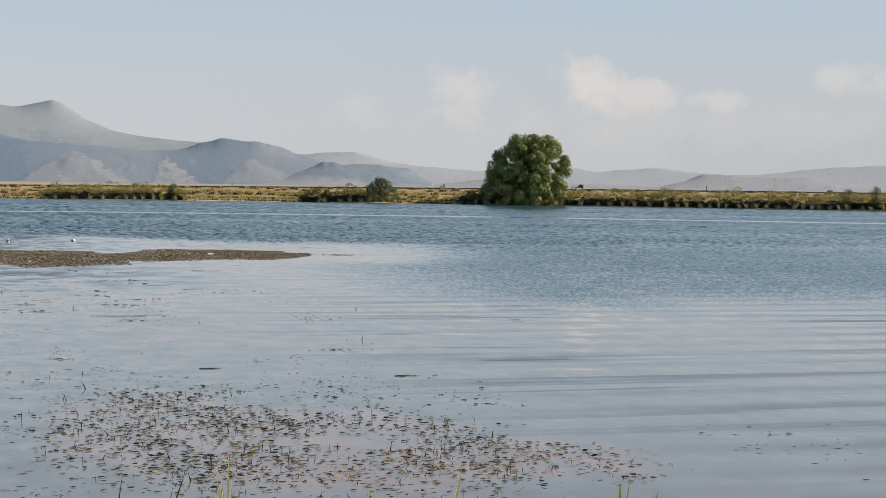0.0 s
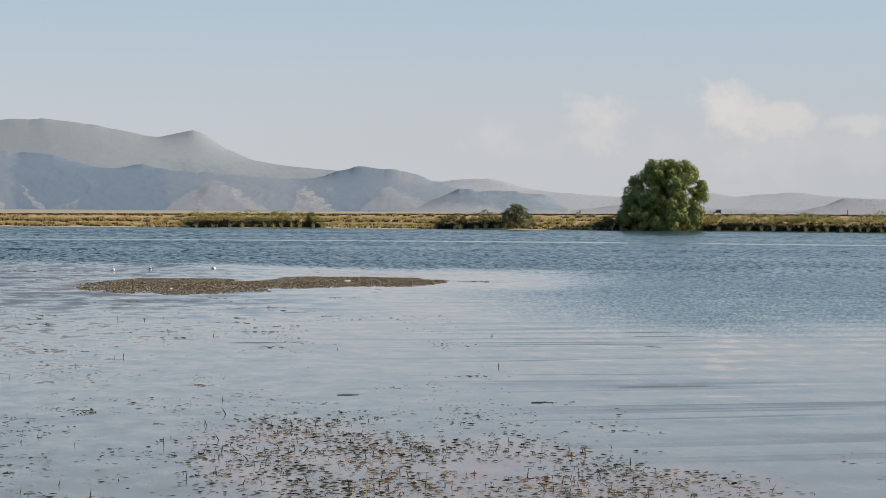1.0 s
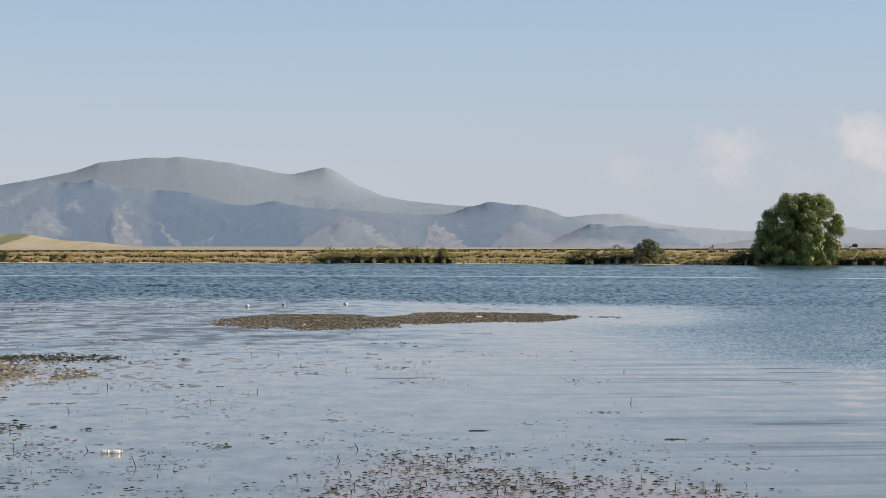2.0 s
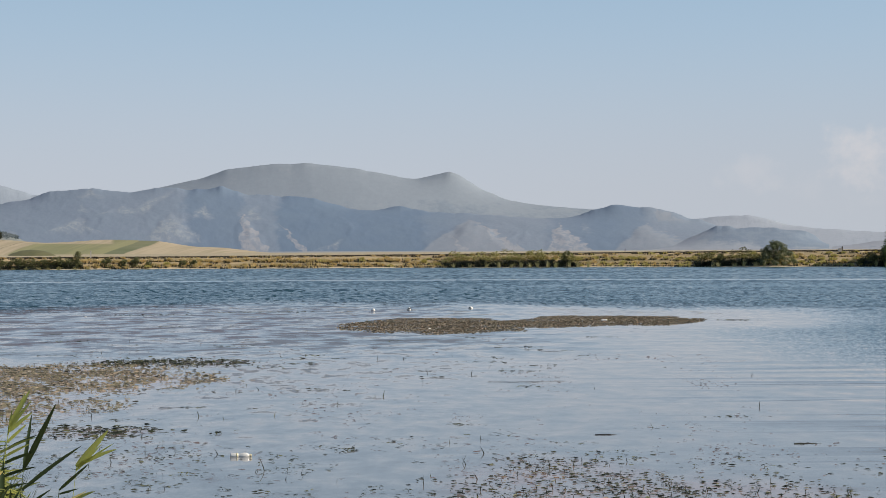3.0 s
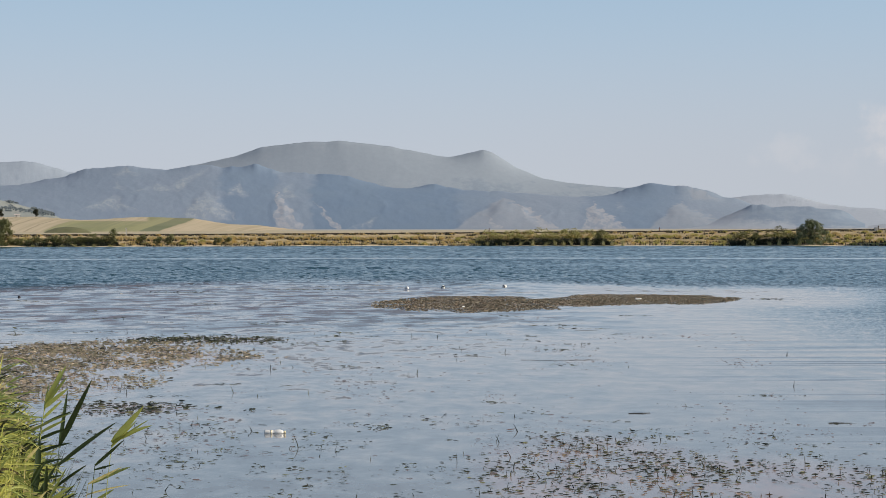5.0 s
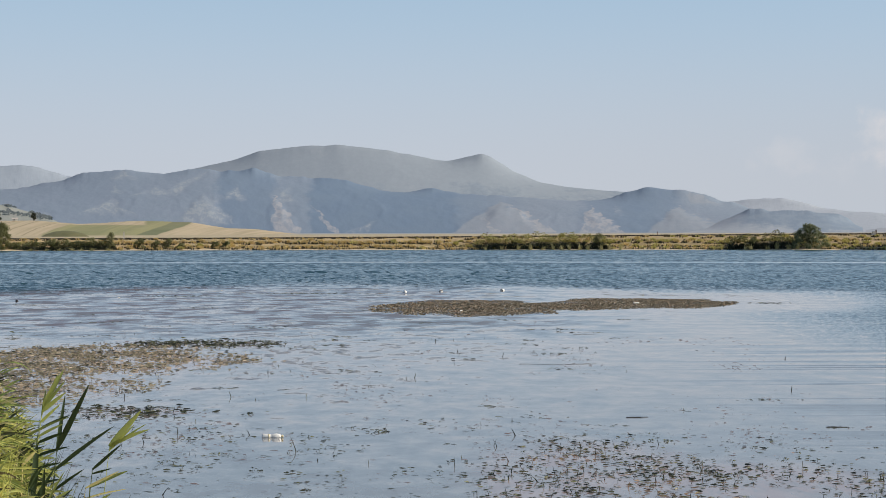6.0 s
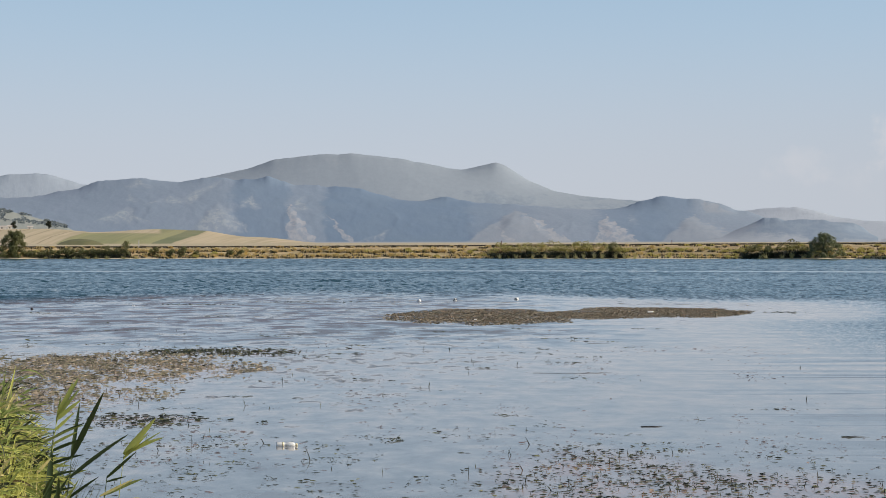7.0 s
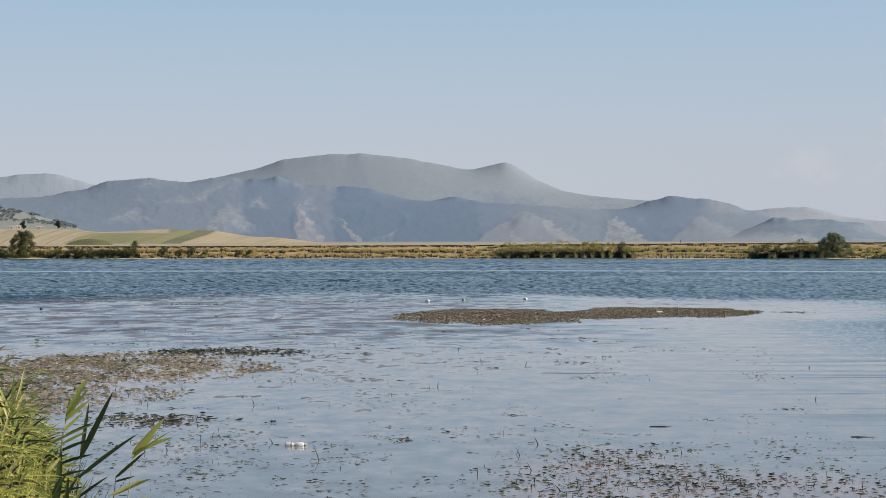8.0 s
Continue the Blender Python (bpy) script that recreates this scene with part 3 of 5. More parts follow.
# ------------------------------------------------------------------ mountains and hills
def ridge(name, crest, r_front, r_crest, r_back, mat, rough, seed, label, power=1.0, spurs=7.0, kind="structure", steps=(260, 46), ribs=(), folds=0.4, shoulder=6.0):
    """A range of hills. crest: bearing and height angle, in degrees, of its summits and saddles, from west to east."""
    bs, es = np.array(crest).T
    rows = []

    def skyline(b, half, count):
        return float(np.interp(np.linspace(b - half, b + half, count), bs, es).mean())

    columns = []
    for i in range(steps[0]):
        b = bs[0] + (bs[-1] - bs[0]) * i / (steps[0] - 1)
        columns.append((b, skyline(b, 0.04, 3), skyline(b, 0.8, 17), skyline(b, 5.0, 41)))
    for j in range(steps[1]):
        s = j / (steps[1] - 1)
        row = []
        for i in range(steps[0]):
            b, sharp, e, low = columns[i]
            c = s / 0.72
            e += (sharp - e) * min(1.0, c) ** 12
            e += 0.055 * rough * min(1.0, c) ** 6 * noise.fractal(Vector((b * 1.7, seed, 0)), 0.9, 2.0, 4)
            e = e + (min(low, e * 1.25) - e) * (1 - min(1.0, c) ** shoulder)
            top = 2.5 + r_crest * math.tan(radians(e))
            r = r_front + (r_crest - r_front) * c if c < 1 else r_crest + (r_back - r_crest) * (s - 0.72) / 0.28
            h = c ** power if c < 1 else 1 - 0.8 * (s - 0.72) / 0.28
            v = Vector((b * spurs * 0.1 + 0.5 * noise.noise(Vector((b, r * 0.004, seed))), r * 0.0030, seed))
            fold = noise.ridged_multi_fractal(v, 0.9, 2.1, 5, 0.9, 2.0) * 0.5 - 0.5
            body = 4 * h * (1 - h) if c < 1 else 0
            z = top * (h + folds * rough * 0.045 * fold * body)
            if c < 1:
                up = math.degrees(math.atan2(z - 2.5, r))
                bb = b + 0.25 * noise.noise(Vector((b * 3, r * 0.004, seed)))
                for peak, high, left, right, foot, lift, ground in ribs:
                    q = (high - up) / (high - foot)
                    if lift and 0 < q < 1.3:
                        w = q * (right - left) / 2 + 0.05
                        tent = 1.15 - abs(bb - peak - q * ((left + right) / 2 - peak)) / w
                        z += smoothstep(0.0, 1.15, tent) * lift * top * smoothstep(0.0, 0.6, q) * body
            row.append(polar(b, r, max(z, 0.0) - 1.0 + 2.0 * h))
        rows.append(row)
    return tagged(new(name, grid_sheet(name, rows, mat)), label, "mountain" if "mountain" in name else "hill", kind=kind)


# BARE and SPUR carry distance haze as blue-grey in the base colour
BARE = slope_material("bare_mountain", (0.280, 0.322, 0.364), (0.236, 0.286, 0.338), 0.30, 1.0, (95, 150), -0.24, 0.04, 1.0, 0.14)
WOODED = wooded_material()
FOOTHILL = foothill_material()
SPUR = slope_material("grassy_spurs", (0.336, 0.354, 0.390), (0.290, 0.324, 0.372), 0.45, 1.0, (0, 1), 0.0, 0.05, 4.0)
# the two farthest ranges: pale blue base colours stand in for thick haze
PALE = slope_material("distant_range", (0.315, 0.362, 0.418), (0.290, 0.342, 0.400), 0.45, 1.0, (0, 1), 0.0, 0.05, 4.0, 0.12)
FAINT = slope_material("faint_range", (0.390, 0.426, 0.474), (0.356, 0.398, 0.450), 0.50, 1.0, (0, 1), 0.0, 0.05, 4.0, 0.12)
HILLSIDE = slope_material("grey_green_hillside", (0.270, 0.285, 0.255), (0.215, 0.238, 0.215), 0.35, 3.0)
KNOLL = plain_material("knoll_grass", (0.150, 0.145, 0.062), 0.95, (0.095, 0.100, 0.042), 0.25, 0.8)

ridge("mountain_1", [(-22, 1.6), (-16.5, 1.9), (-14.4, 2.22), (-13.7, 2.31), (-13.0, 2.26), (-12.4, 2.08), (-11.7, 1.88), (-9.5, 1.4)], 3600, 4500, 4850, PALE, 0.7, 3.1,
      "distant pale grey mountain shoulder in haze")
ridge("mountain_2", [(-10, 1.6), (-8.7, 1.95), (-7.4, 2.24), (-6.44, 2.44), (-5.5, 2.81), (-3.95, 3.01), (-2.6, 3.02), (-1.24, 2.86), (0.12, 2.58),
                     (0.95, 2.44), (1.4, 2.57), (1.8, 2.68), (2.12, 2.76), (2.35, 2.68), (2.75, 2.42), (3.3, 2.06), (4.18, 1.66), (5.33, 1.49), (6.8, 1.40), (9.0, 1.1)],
      3000, 4000, 4500, BARE, 0.55, 1.7, "broad bare grey mountain, haze in its colour, with a rounded dome and a pointed summit", 0.9)
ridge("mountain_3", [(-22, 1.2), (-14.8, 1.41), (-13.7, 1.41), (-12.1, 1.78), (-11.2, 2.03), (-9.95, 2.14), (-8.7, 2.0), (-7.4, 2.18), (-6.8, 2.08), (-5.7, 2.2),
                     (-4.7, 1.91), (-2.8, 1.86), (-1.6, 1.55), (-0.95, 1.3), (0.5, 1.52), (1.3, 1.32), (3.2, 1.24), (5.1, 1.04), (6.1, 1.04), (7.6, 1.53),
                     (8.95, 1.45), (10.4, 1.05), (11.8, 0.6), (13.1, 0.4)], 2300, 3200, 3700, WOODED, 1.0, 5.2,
      "wooded mountain slopes with bare rocky gullies, coloured blue-grey for haze", 0.9, steps=(640, 84), ribs=SPURS)
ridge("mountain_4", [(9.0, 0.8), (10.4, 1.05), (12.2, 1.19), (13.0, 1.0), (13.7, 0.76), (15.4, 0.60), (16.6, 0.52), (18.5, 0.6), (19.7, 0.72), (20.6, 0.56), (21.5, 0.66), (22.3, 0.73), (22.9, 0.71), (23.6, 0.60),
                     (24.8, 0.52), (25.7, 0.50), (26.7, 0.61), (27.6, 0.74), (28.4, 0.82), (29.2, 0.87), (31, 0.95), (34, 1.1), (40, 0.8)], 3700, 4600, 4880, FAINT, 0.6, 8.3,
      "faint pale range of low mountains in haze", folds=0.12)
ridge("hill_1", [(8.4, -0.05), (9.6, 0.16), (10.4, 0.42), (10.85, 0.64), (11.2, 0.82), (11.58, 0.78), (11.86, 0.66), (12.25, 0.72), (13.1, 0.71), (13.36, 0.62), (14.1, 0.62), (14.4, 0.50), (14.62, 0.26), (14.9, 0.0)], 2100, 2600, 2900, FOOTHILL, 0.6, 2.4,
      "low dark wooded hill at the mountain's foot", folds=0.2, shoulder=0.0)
ridge("hill_3", [(15.0, 0.05), (17.4, 0.35), (19.0, 0.20), (22.6, 0.08), (23.4, 0.23), (24.07, 0.56), (24.7, 0.55), (25.3, 0.48), (26.85, 0.44), (27.5, 0.48), (28.06, 0.36), (28.65, 0.17), (30, 0.10), (33, 0.2)], 2800, 3300, 3600, SPUR, 0.6, 9.4,
      "low pale brown hills behind the plain", folds=0.2, shoulder=1.5)
ridge("hill_4", [(-24, 1.2), (-17, 1.25), (-14.85, 1.12), (-14.2, 0.98), (-13.3, 0.75), (-12.45, 0.45), (-11.9, 0.2), (-11.2, 0.02)], 1300, 1700, 1900, HILLSIDE, 0.5, 4.4,
      "grey-green hillside dotted with dark scrub")
ridge("hill_5", [(-24, 0.34), (-15, 0.34), (-13.0, 0.36), (-11.5, 0.23), (-9.5, 0.36), (-7.8, 0.31), (-6.6, 0.10), (-5.6, 0.06), (-4.8, -0.03), (-3.6, -0.16)], 420, 900, 1200, FIELD, 0.25, 7.7,
      "rolling farm fields in straw yellow and green")
ridge("hill_6", [(-12.9, -0.36), (-12.6, -0.17), (-12.3, -0.07), (-11.95, -0.035), (-11.6, -0.075), (-11.3, -0.16), (-11.0, -0.36)], 352, 385, 410, KNOLL, 0.1, 6.6,
      "low green knoll before the farm fields", steps=(60, 20))


# ------------------------------------------------------------------ far bank
def build_bank_tussocks():
    """Rounded dry grass tussocks in rows up the dyke, greener in the east, dark blades as shade at their feet, and a
    scrubby verge along its top.
    """
    rng = random.Random(11)
    ochre, olive, feet = Pile(), Pile(), Pile()
    for row, gap, tall in ((0.3, 1.4, 1.0), (2.1, 1.3, 1.15), (3.7, 1.35, 1.1), (5.3, 1.4, 1.0), (7.2, 1.7, 0.7)):
        b = -17.8
        while b < 33.5:
            b += gap / 4.24 * rng.uniform(0.75, 1.3)
            if noise.noise(Vector((b * 2.3, row * 3.0, 0))) < -0.40 + 0.16 * smoothstep(-4, -9, b):
                continue
            if row < 2 and -15.5 < b < -10.2:
                continue
            r = SHORE + row + rng.gauss(0, 0.22)
            wide, h = rng.uniform(0.85, 1.5), rng.uniform(0.40, 0.58) * tall
            green = 0.04 + smoothstep(-5, 12, b) * 0.72 + 0.35 * noise.noise(Vector((b * 1.3, row, 5)))
            pile = olive if rng.random() < green else ochre
            base = max(-0.05, ground_height(b, r) - 0.04)
            for i in range(80):
                q, k = rng.gauss(0, 0.40), rng.gauss(0, 0.35)
                a = math.atan2(k, q) + rng.gauss(0, 0.5)
                out = Vector((math.cos(a), math.sin(a), 0)) * min(1.0, math.hypot(q, k) * 1.4)
                hh = h * rng.uniform(0.75, 1.1) * max(0.35, 1 - q * q * 0.9)
                pile.blade(polar(b + wide * q * 0.5 / 4.24, r + k * wide * 0.4, base), out * hh * 0.35, hh, rng.uniform(0.10, 0.18), out * hh * 0.7, rng.uniform(-0.7, 0.7))
            # dark blades added on the west and near side, as the tussock's shadow
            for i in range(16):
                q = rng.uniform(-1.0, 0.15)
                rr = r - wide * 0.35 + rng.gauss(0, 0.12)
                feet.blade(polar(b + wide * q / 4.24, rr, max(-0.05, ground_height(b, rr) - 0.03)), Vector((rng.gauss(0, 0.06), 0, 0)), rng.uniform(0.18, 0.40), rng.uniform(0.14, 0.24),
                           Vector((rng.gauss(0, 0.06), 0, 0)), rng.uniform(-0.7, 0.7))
    tagged(new("grass", ochre.mesh("grass", TUSSOCK)), "ochre dry grass tussocks in rows on the sandy dyke", "grass", kind="stuff")
    tagged(new("grass", olive.mesh("grass", OLIVE)), "olive green grass tussocks in rows on the dyke", "grass", kind="stuff")
    tagged(new("undergrowth", feet.mesh("undergrowth", FOOT_SHADE)), "dark low blades standing in for shade at the feet of the tussocks", "undergrowth", kind="stuff")
    verge = Pile()
    for k in range(26000):
        b = rng.uniform(-18, 34)
        r = SHORE + rng.uniform(10.6, 12.4)
        h = rng.uniform(0.19, 0.27) * (1 + 0.25 * noise.noise(Vector((b * 4, 1, 1))))
        a = rng.uniform(0, 6.28)
        out = Vector((math.cos(a), math.sin(a), 0))
        verge.blade(polar(b, r, ground_height(b, r) - 0.03), out * h * 0.3, h, 0.30, out * h * 0.4, a)
    tagged(new("verge", verge.mesh("verge", VERGE)), "strip of dark brown dry scrub along the dyke's top", "scrub", kind="stuff")


OLIVE = leaf_material("olive_tussocks", (0.72, 0.63, 0.200), (0.32, 0.30, 0.090), (0.80, 0.66, 0.33), 0.2)
VERGE = leaf_material("verge_scrub", (0.085, 0.060, 0.040), (0.035, 0.028, 0.020), (0.16, 0.11, 0.06), 0.08, 0.05)
FOOT_SHADE = leaf_material("tussock_foot_shade", (0.075, 0.062, 0.024), (0.026, 0.024, 0.011), (0.17, 0.11, 0.045), 0.12, 0.05)
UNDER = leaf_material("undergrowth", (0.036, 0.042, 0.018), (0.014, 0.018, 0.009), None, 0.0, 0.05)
build_bank_tussocks()


def reed_bed(b0, b1, h0, h1, seed, label, dense=1.0, depth=3.0, mat=None):
    """Reeds at the water's edge between two bearings: a rounded hedge of leaf clumps, undergrowth below with shade in
    its dark colour, and pale bundles of old stalks in front.
    """
    rng = random.Random(seed)
    hedge, stalks, under = Pile(), Pile(), Pile()
    wide = (b1 - b0) * 4.24
    for k in range(int(wide * 4.2 * dense)):
        b = rng.uniform(b0, b1)
        edge = min(1.0, 0.45 + min(b - b0, b1 - b) / 0.4)
        h = (h0 + (h1 - h0) * min(1, max(0, 0.5 + 1.1 * noise.noise(Vector((b * 2.2, seed, 0))) + rng.gauss(0, 0.04)))) * edge
        r = SHORE + 0.6 + depth * rng.random()
        size = rng.uniform(0.30, 0.52)
        c = polar(b, r, max(0.0, ground_height(b, r)) + max(0.25, (h - size) * (1 - 0.45 * rng.random() ** 2) - 0.25 * max(0.0, ground_height(b, r))))
        for i in range(46):
            d = Vector((rng.gauss(0, 1), rng.gauss(0, 1), rng.gauss(0.35, 1))).normalized()
            p = c + Vector((d.x * 1.1, d.y, d.z)) * size * rng.uniform(0.7, 1.05)
            along = Vector((d.x * 0.6 + rng.gauss(0, 0.35), d.y * 0.4, abs(rng.gauss(0.3, 0.3)))).normalized()
            across = along.cross(d + Vector((0.02, -0.3, 0.01))).normalized()
            hedge.leaf(p, along, across, rng.uniform(0.15, 0.27), rng.uniform(0.09, 0.16), rng.uniform(0.1, 0.6))
    b = b0
    while b < b1:  # pale bundles of old stalks at the water's edge
        b += rng.uniform(0.9, 2.4) / 4.24
        h = h0 * rng.uniform(0.6, 0.95)
        side = rng.gauss(0, 0.12)
        for i in range(26):
            q = rng.gauss(0, 0.07)
            stalks.blade(polar(b + q / 4.24, SHORE - 0.75 + rng.gauss(0, 0.08), -0.1), Vector((q * 0.6 + side, 0, 0)), h * rng.uniform(0.7, 1.1), rng.uniform(0.05, 0.09),
                         Vector((q * 3.0 + side, rng.gauss(0, 0.1), 0)), rng.uniform(-0.6, 0.6))
    # undergrowth, coloured near black to deepen the shade at the reeds' base
    for k in range(int(wide * 130)):
        b = rng.uniform(b0, b1)
        h = h0 * rng.uniform(0.50, 0.85) * (1 + 0.6 * noise.noise(Vector((b * 5.0, seed, 9))))
        a = rng.uniform(0, 6.28)
        out = Vector((math.cos(a), math.sin(a), 0))
        r = SHORE + rng.uniform(-0.35, 0.7)
        under.blade(polar(b, r, max(-0.1, ground_height(b, r) - 0.05)), out * h * 0.25, h, rng.uniform(0.14, 0.28), out * h * 0.5, rng.uniform(0, 3.14))
    tagged(new("reed_bed", hedge.mesh("reed_bed", mat or FAR_REED)), label, "reeds", "reed beds on the far shore", kind="stuff")
    tagged(new("reed_stalks", stalks.mesh("reed_stalks", STALK)), "pale bundles of old reed stalks in the water's edge", "reeds", "old stalks on the far shore", kind="stuff")
    tagged(new("undergrowth", under.mesh("undergrowth", UNDER)), "tangled undergrowth in front of the reeds, darkened with their shade", "undergrowth", "undergrowth on the far shore", kind="stuff")


# a darker copy of FAR_REED, with shade put into the leaf colour
SHADED_REED = leaf_material("shaded_bank_reeds", (0.25, 0.235, 0.075), (0.060, 0.066, 0.022), (0.42, 0.36, 0.17), 0.10)
STALK = leaf_material("old_stalks", (0.62, 0.55, 0.24), (0.36, 0.33, 0.12), (0.70, 0.60, 0.34), 0.2)
reed_bed(1.9, 6.5, 1.2, 2.3, 21, "dense olive reeds with dry stalks at the water's edge")
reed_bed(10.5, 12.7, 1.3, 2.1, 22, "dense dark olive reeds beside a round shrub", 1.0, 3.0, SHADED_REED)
reed_bed(16.0, 17.0, 1.1, 1.7, 26, "reeds beside the big willow, shade put into their dark colour", 1.0, 3.0, SHADED_REED)
reed_bed(19.5, 34.5, 1.3, 2.5, 23, "long belt of green and straw reeds along the shore", 1.1)
reed_bed(-13.3, -10.3, 0.7, 1.2, 24, "low dark green reeds and scrub at the shore", 1.0, 1.2, SHRUB)


def leafy(name, at, label, category, envelope, height, lobes, leaves, size, mat, seed, trunk=0.25, group="", depth=0.9, flat_bottom=0.02, clump=(0.075, 0.15)):
    """A tree or shrub. envelope: (height share, reach west, reach east) in metres; lobes of leaves fill it round a forked trunk."""
    rng = random.Random(seed)
    root = thing(name, at, label, category, group)
    hs, wl, wr = np.array(envelope).T
    # the crown's own axes: x across, y away
    turn = Matrix.Rotation(-math.atan2(at.x, at.y), 3, "Z")
    centres = []
    for k in range(lobes):
        s = flat_bottom + (0.97 - flat_bottom) * ((k * 0.618034 + 0.3) % 1.0)
        left, right = np.interp(s, hs, wl), np.interp(s, hs, wr)
        a = k * 2.39996 * 1.7 + rng.gauss(0, 0.3)
        mid, half = (right - left) / 2, (right + left) / 2
        q = rng.uniform(0.76, 0.96) if k % 5 > 1 else rng.uniform(0.0, 0.55)
        centres.append((Vector((mid + half * math.cos(a) * q, half * math.sin(a) * q * depth, s * height)), Vector((math.cos(a), math.sin(a), 0.5)), half))
    # wood
    wood = Pile()
    fork = Vector((0.0, 0.0, height * 0.22))
    wood.add(*tube([Vector((0, 0, -0.3)), Vector((0.05, 0, height * 0.1)), fork], [trunk * 1.3, trunk, trunk * 0.85], 8))
    part("trunk", wood.mesh("trunk", BARK), BARK, root).matrix_local = turn.to_4x4()
    limbs = Pile()
    for c, out, half in centres[::max(1, lobes // 22)]:
        mid = fork.lerp(c, 0.5) + Vector((0, 0, height * 0.05))
        limbs.add(*tube([fork, mid, c], [trunk * 0.5, trunk * 0.28, trunk * 0.06], 5))
    part("limbs", limbs.mesh("limbs", BARK), BARK, root).matrix_local = turn.to_4x4()
    crown = Pile()
    for c, out, half in centres:
        rad = rng.uniform(clump[0], clump[1]) * height
        for i in range(leaves):
            d = Vector((rng.gauss(0, 1), rng.gauss(0, 1), rng.gauss(0, 1))).normalized()
            p = c + Vector((d.x, d.y, d.z * 0.85)) * rad * rng.uniform(0.62, 1.12)
            if p.z < 0.05:
                p.z = rng.uniform(0.05, 0.4)
            face = (d + Vector((rng.gauss(0, 0.28), rng.gauss(0, 0.28), rng.gauss(0.1, 0.28)))).normalized()
            along = face.cross(Vector((rng.gauss(0, 1), rng.gauss(0, 1), rng.gauss(0, 1)))).normalized()
            along = (along + Vector((0, 0, -0.12))).normalized()
            across = along.cross(face).normalized()
            crown.leaf(p, along, across, size * rng.uniform(0.6, 1.4), size * rng.uniform(0.35, 0.6), 0.2)
    part("crown", crown.mesh("crown", mat), mat, root).matrix_local = turn.to_4x4()
    return root



TREE_SHAPE = [(0.0, 5.9, 5.2), (0.22, 6.2, 5.7), (0.42, 5.9, 6.2), (0.60, 5.0, 6.2), (0.72, 4.6, 5.8), (0.86, 3.0, 4.9), (0.95, 2.3, 3.7), (1.0, 1.2, 2.0)]
leafy("willow_tree", polar(18.12, SHORE + 0.5, 0.1), "broad green willow with a full crown down to the water", "tree", TREE_SHAPE, 9.95, 300, 230, 0.31, WILLOW, 7, 0.5, clump=(0.055, 0.10))
BUSH_SHAPE = [(0.0, 2.3, 3.4), (0.25, 2.4, 2.9), (0.6, 2.0, 2.0), (0.85, 1.2, 1.1), (1.0, 0.4, 0.3)]
GREY_LEAF = leaf_material("grey_green_leaves", (0.250, 0.270, 0.130), (0.110, 0.130, 0.062), None, 0.0, 0.25)
leafy("shrub", polar(13.15, SHORE + 0.3, 0.1), "rounded grey-green shrub at the waterline", "shrub", BUSH_SHAPE, 3.5, 60, 150, 0.17, GREY_LEAF, 6, 0.09, clump=(0.09, 0.16))
leafy("shrub", polar(-14.15, SHORE + 0.8, 0.1), "tall dense olive bush on the bank", "shrub",
      [(0.0, 2.4, 2.2), (0.25, 1.9, 1.9), (0.6, 1.5, 1.8), (0.9, 0.8, 1.5), (1.0, 0.3, 0.9)], 3.8, 70, 130, 0.19, SHRUB, 31, 0.12, clump=(0.08, 0.14))
for b, h, w, seed in ((-15.3, 1.2, 1.2, 32), (-14.8, 1.3, 1.3, 33), (-13.7, 1.0, 1.2, 34), (-13.45, 0.9, 1.0, 43), (-12.4, 1.55, 1.5, 35), (-11.6, 1.35, 1.5, 36), (-10.45, 2.3, 0.5, 37),
                      (-13.0, 1.35, 1.5, 64), (-12.0, 1.55, 1.5, 65), (-11.15, 1.55, 1.5, 66), (-10.8, 1.35, 1.5, 67), (-9.5, 1.4, 0.95, 38), (-8.95, 1.2, 0.8, 39), (-8.55, 1.5, 0.8, 40), (-6.95, 1.0, 0.7, 41), (-6.6, 1.0, 0.6, 42), (-8.1, 0.8, 0.6, 68), (6.1, 2.1, 0.8, 44), (16.7, 2.6, 0.8, 45),
                      (28.9, 2.7, 1.0, 46), (29.8, 3.0, 0.9, 47), (11.3, 1.7, 0.7, 48), (16.35, 1.6, 0.8, 62), (15.95, 1.2, 0.7, 63)):
    back = 0.6
    leafy("shrub", polar(b, SHORE + back, ground_height(b, SHORE + back) - 0.1), "low dark olive shrub on the bank" if h < 2 else "upright dark green shrub on the bank", "shrub",
          [(0.0, w, w), (0.35, w * 1.05, w), (0.7, w * 0.7, w * 0.75), (1.0, w * 0.3, w * 0.25)], h, 18, 70, 0.16, SHRUB, seed, 0.05, "shrubs along the far bank", clump=(0.12, 0.20))


# ------------------------------------------------------------------ farm on the western fields
from mathutils.bvhtree import BVHTree


def land(ob):
    """Gives a function for the height of a sheet of land."""
    me = ob.data
    tree = BVHTree.FromPolygons([v.co for v in me.vertices], [p.vertices[:] for p in me.polygons])

    def height(p):
        hit = tree.ray_cast(Vector((p.x, p.y, 900)), Vector((0, 0, -1)))[0]
        return hit.z if hit else 0.0
    return height


def box(x0, x1, y0, y1, z0, z1):
    v = [Vector((x, y, z)) for z in (z0, z1) for y in (y0, y1) for x in (x0, x1)]
    return v, [(0, 2, 3, 1), (4, 5, 7, 6), (0, 1, 5, 4), (2, 6, 7, 3), (0, 4, 6, 2), (1, 3, 7, 5)]


def box_mesh(name, mat, *spans):
    p = Pile()
    for span in spans:
        p.add(*box(*span))
    return p.mesh(name, mat)


PLASTER = plain_material("white_plaster", (0.78, 0.74, 0.68), 0.9, (0.60, 0.55, 0.48), 0.6)
TILE = plain_material("pale_roof", (0.58, 0.50, 0.44), 0.9, (0.46, 0.40, 0.36), 0.8)
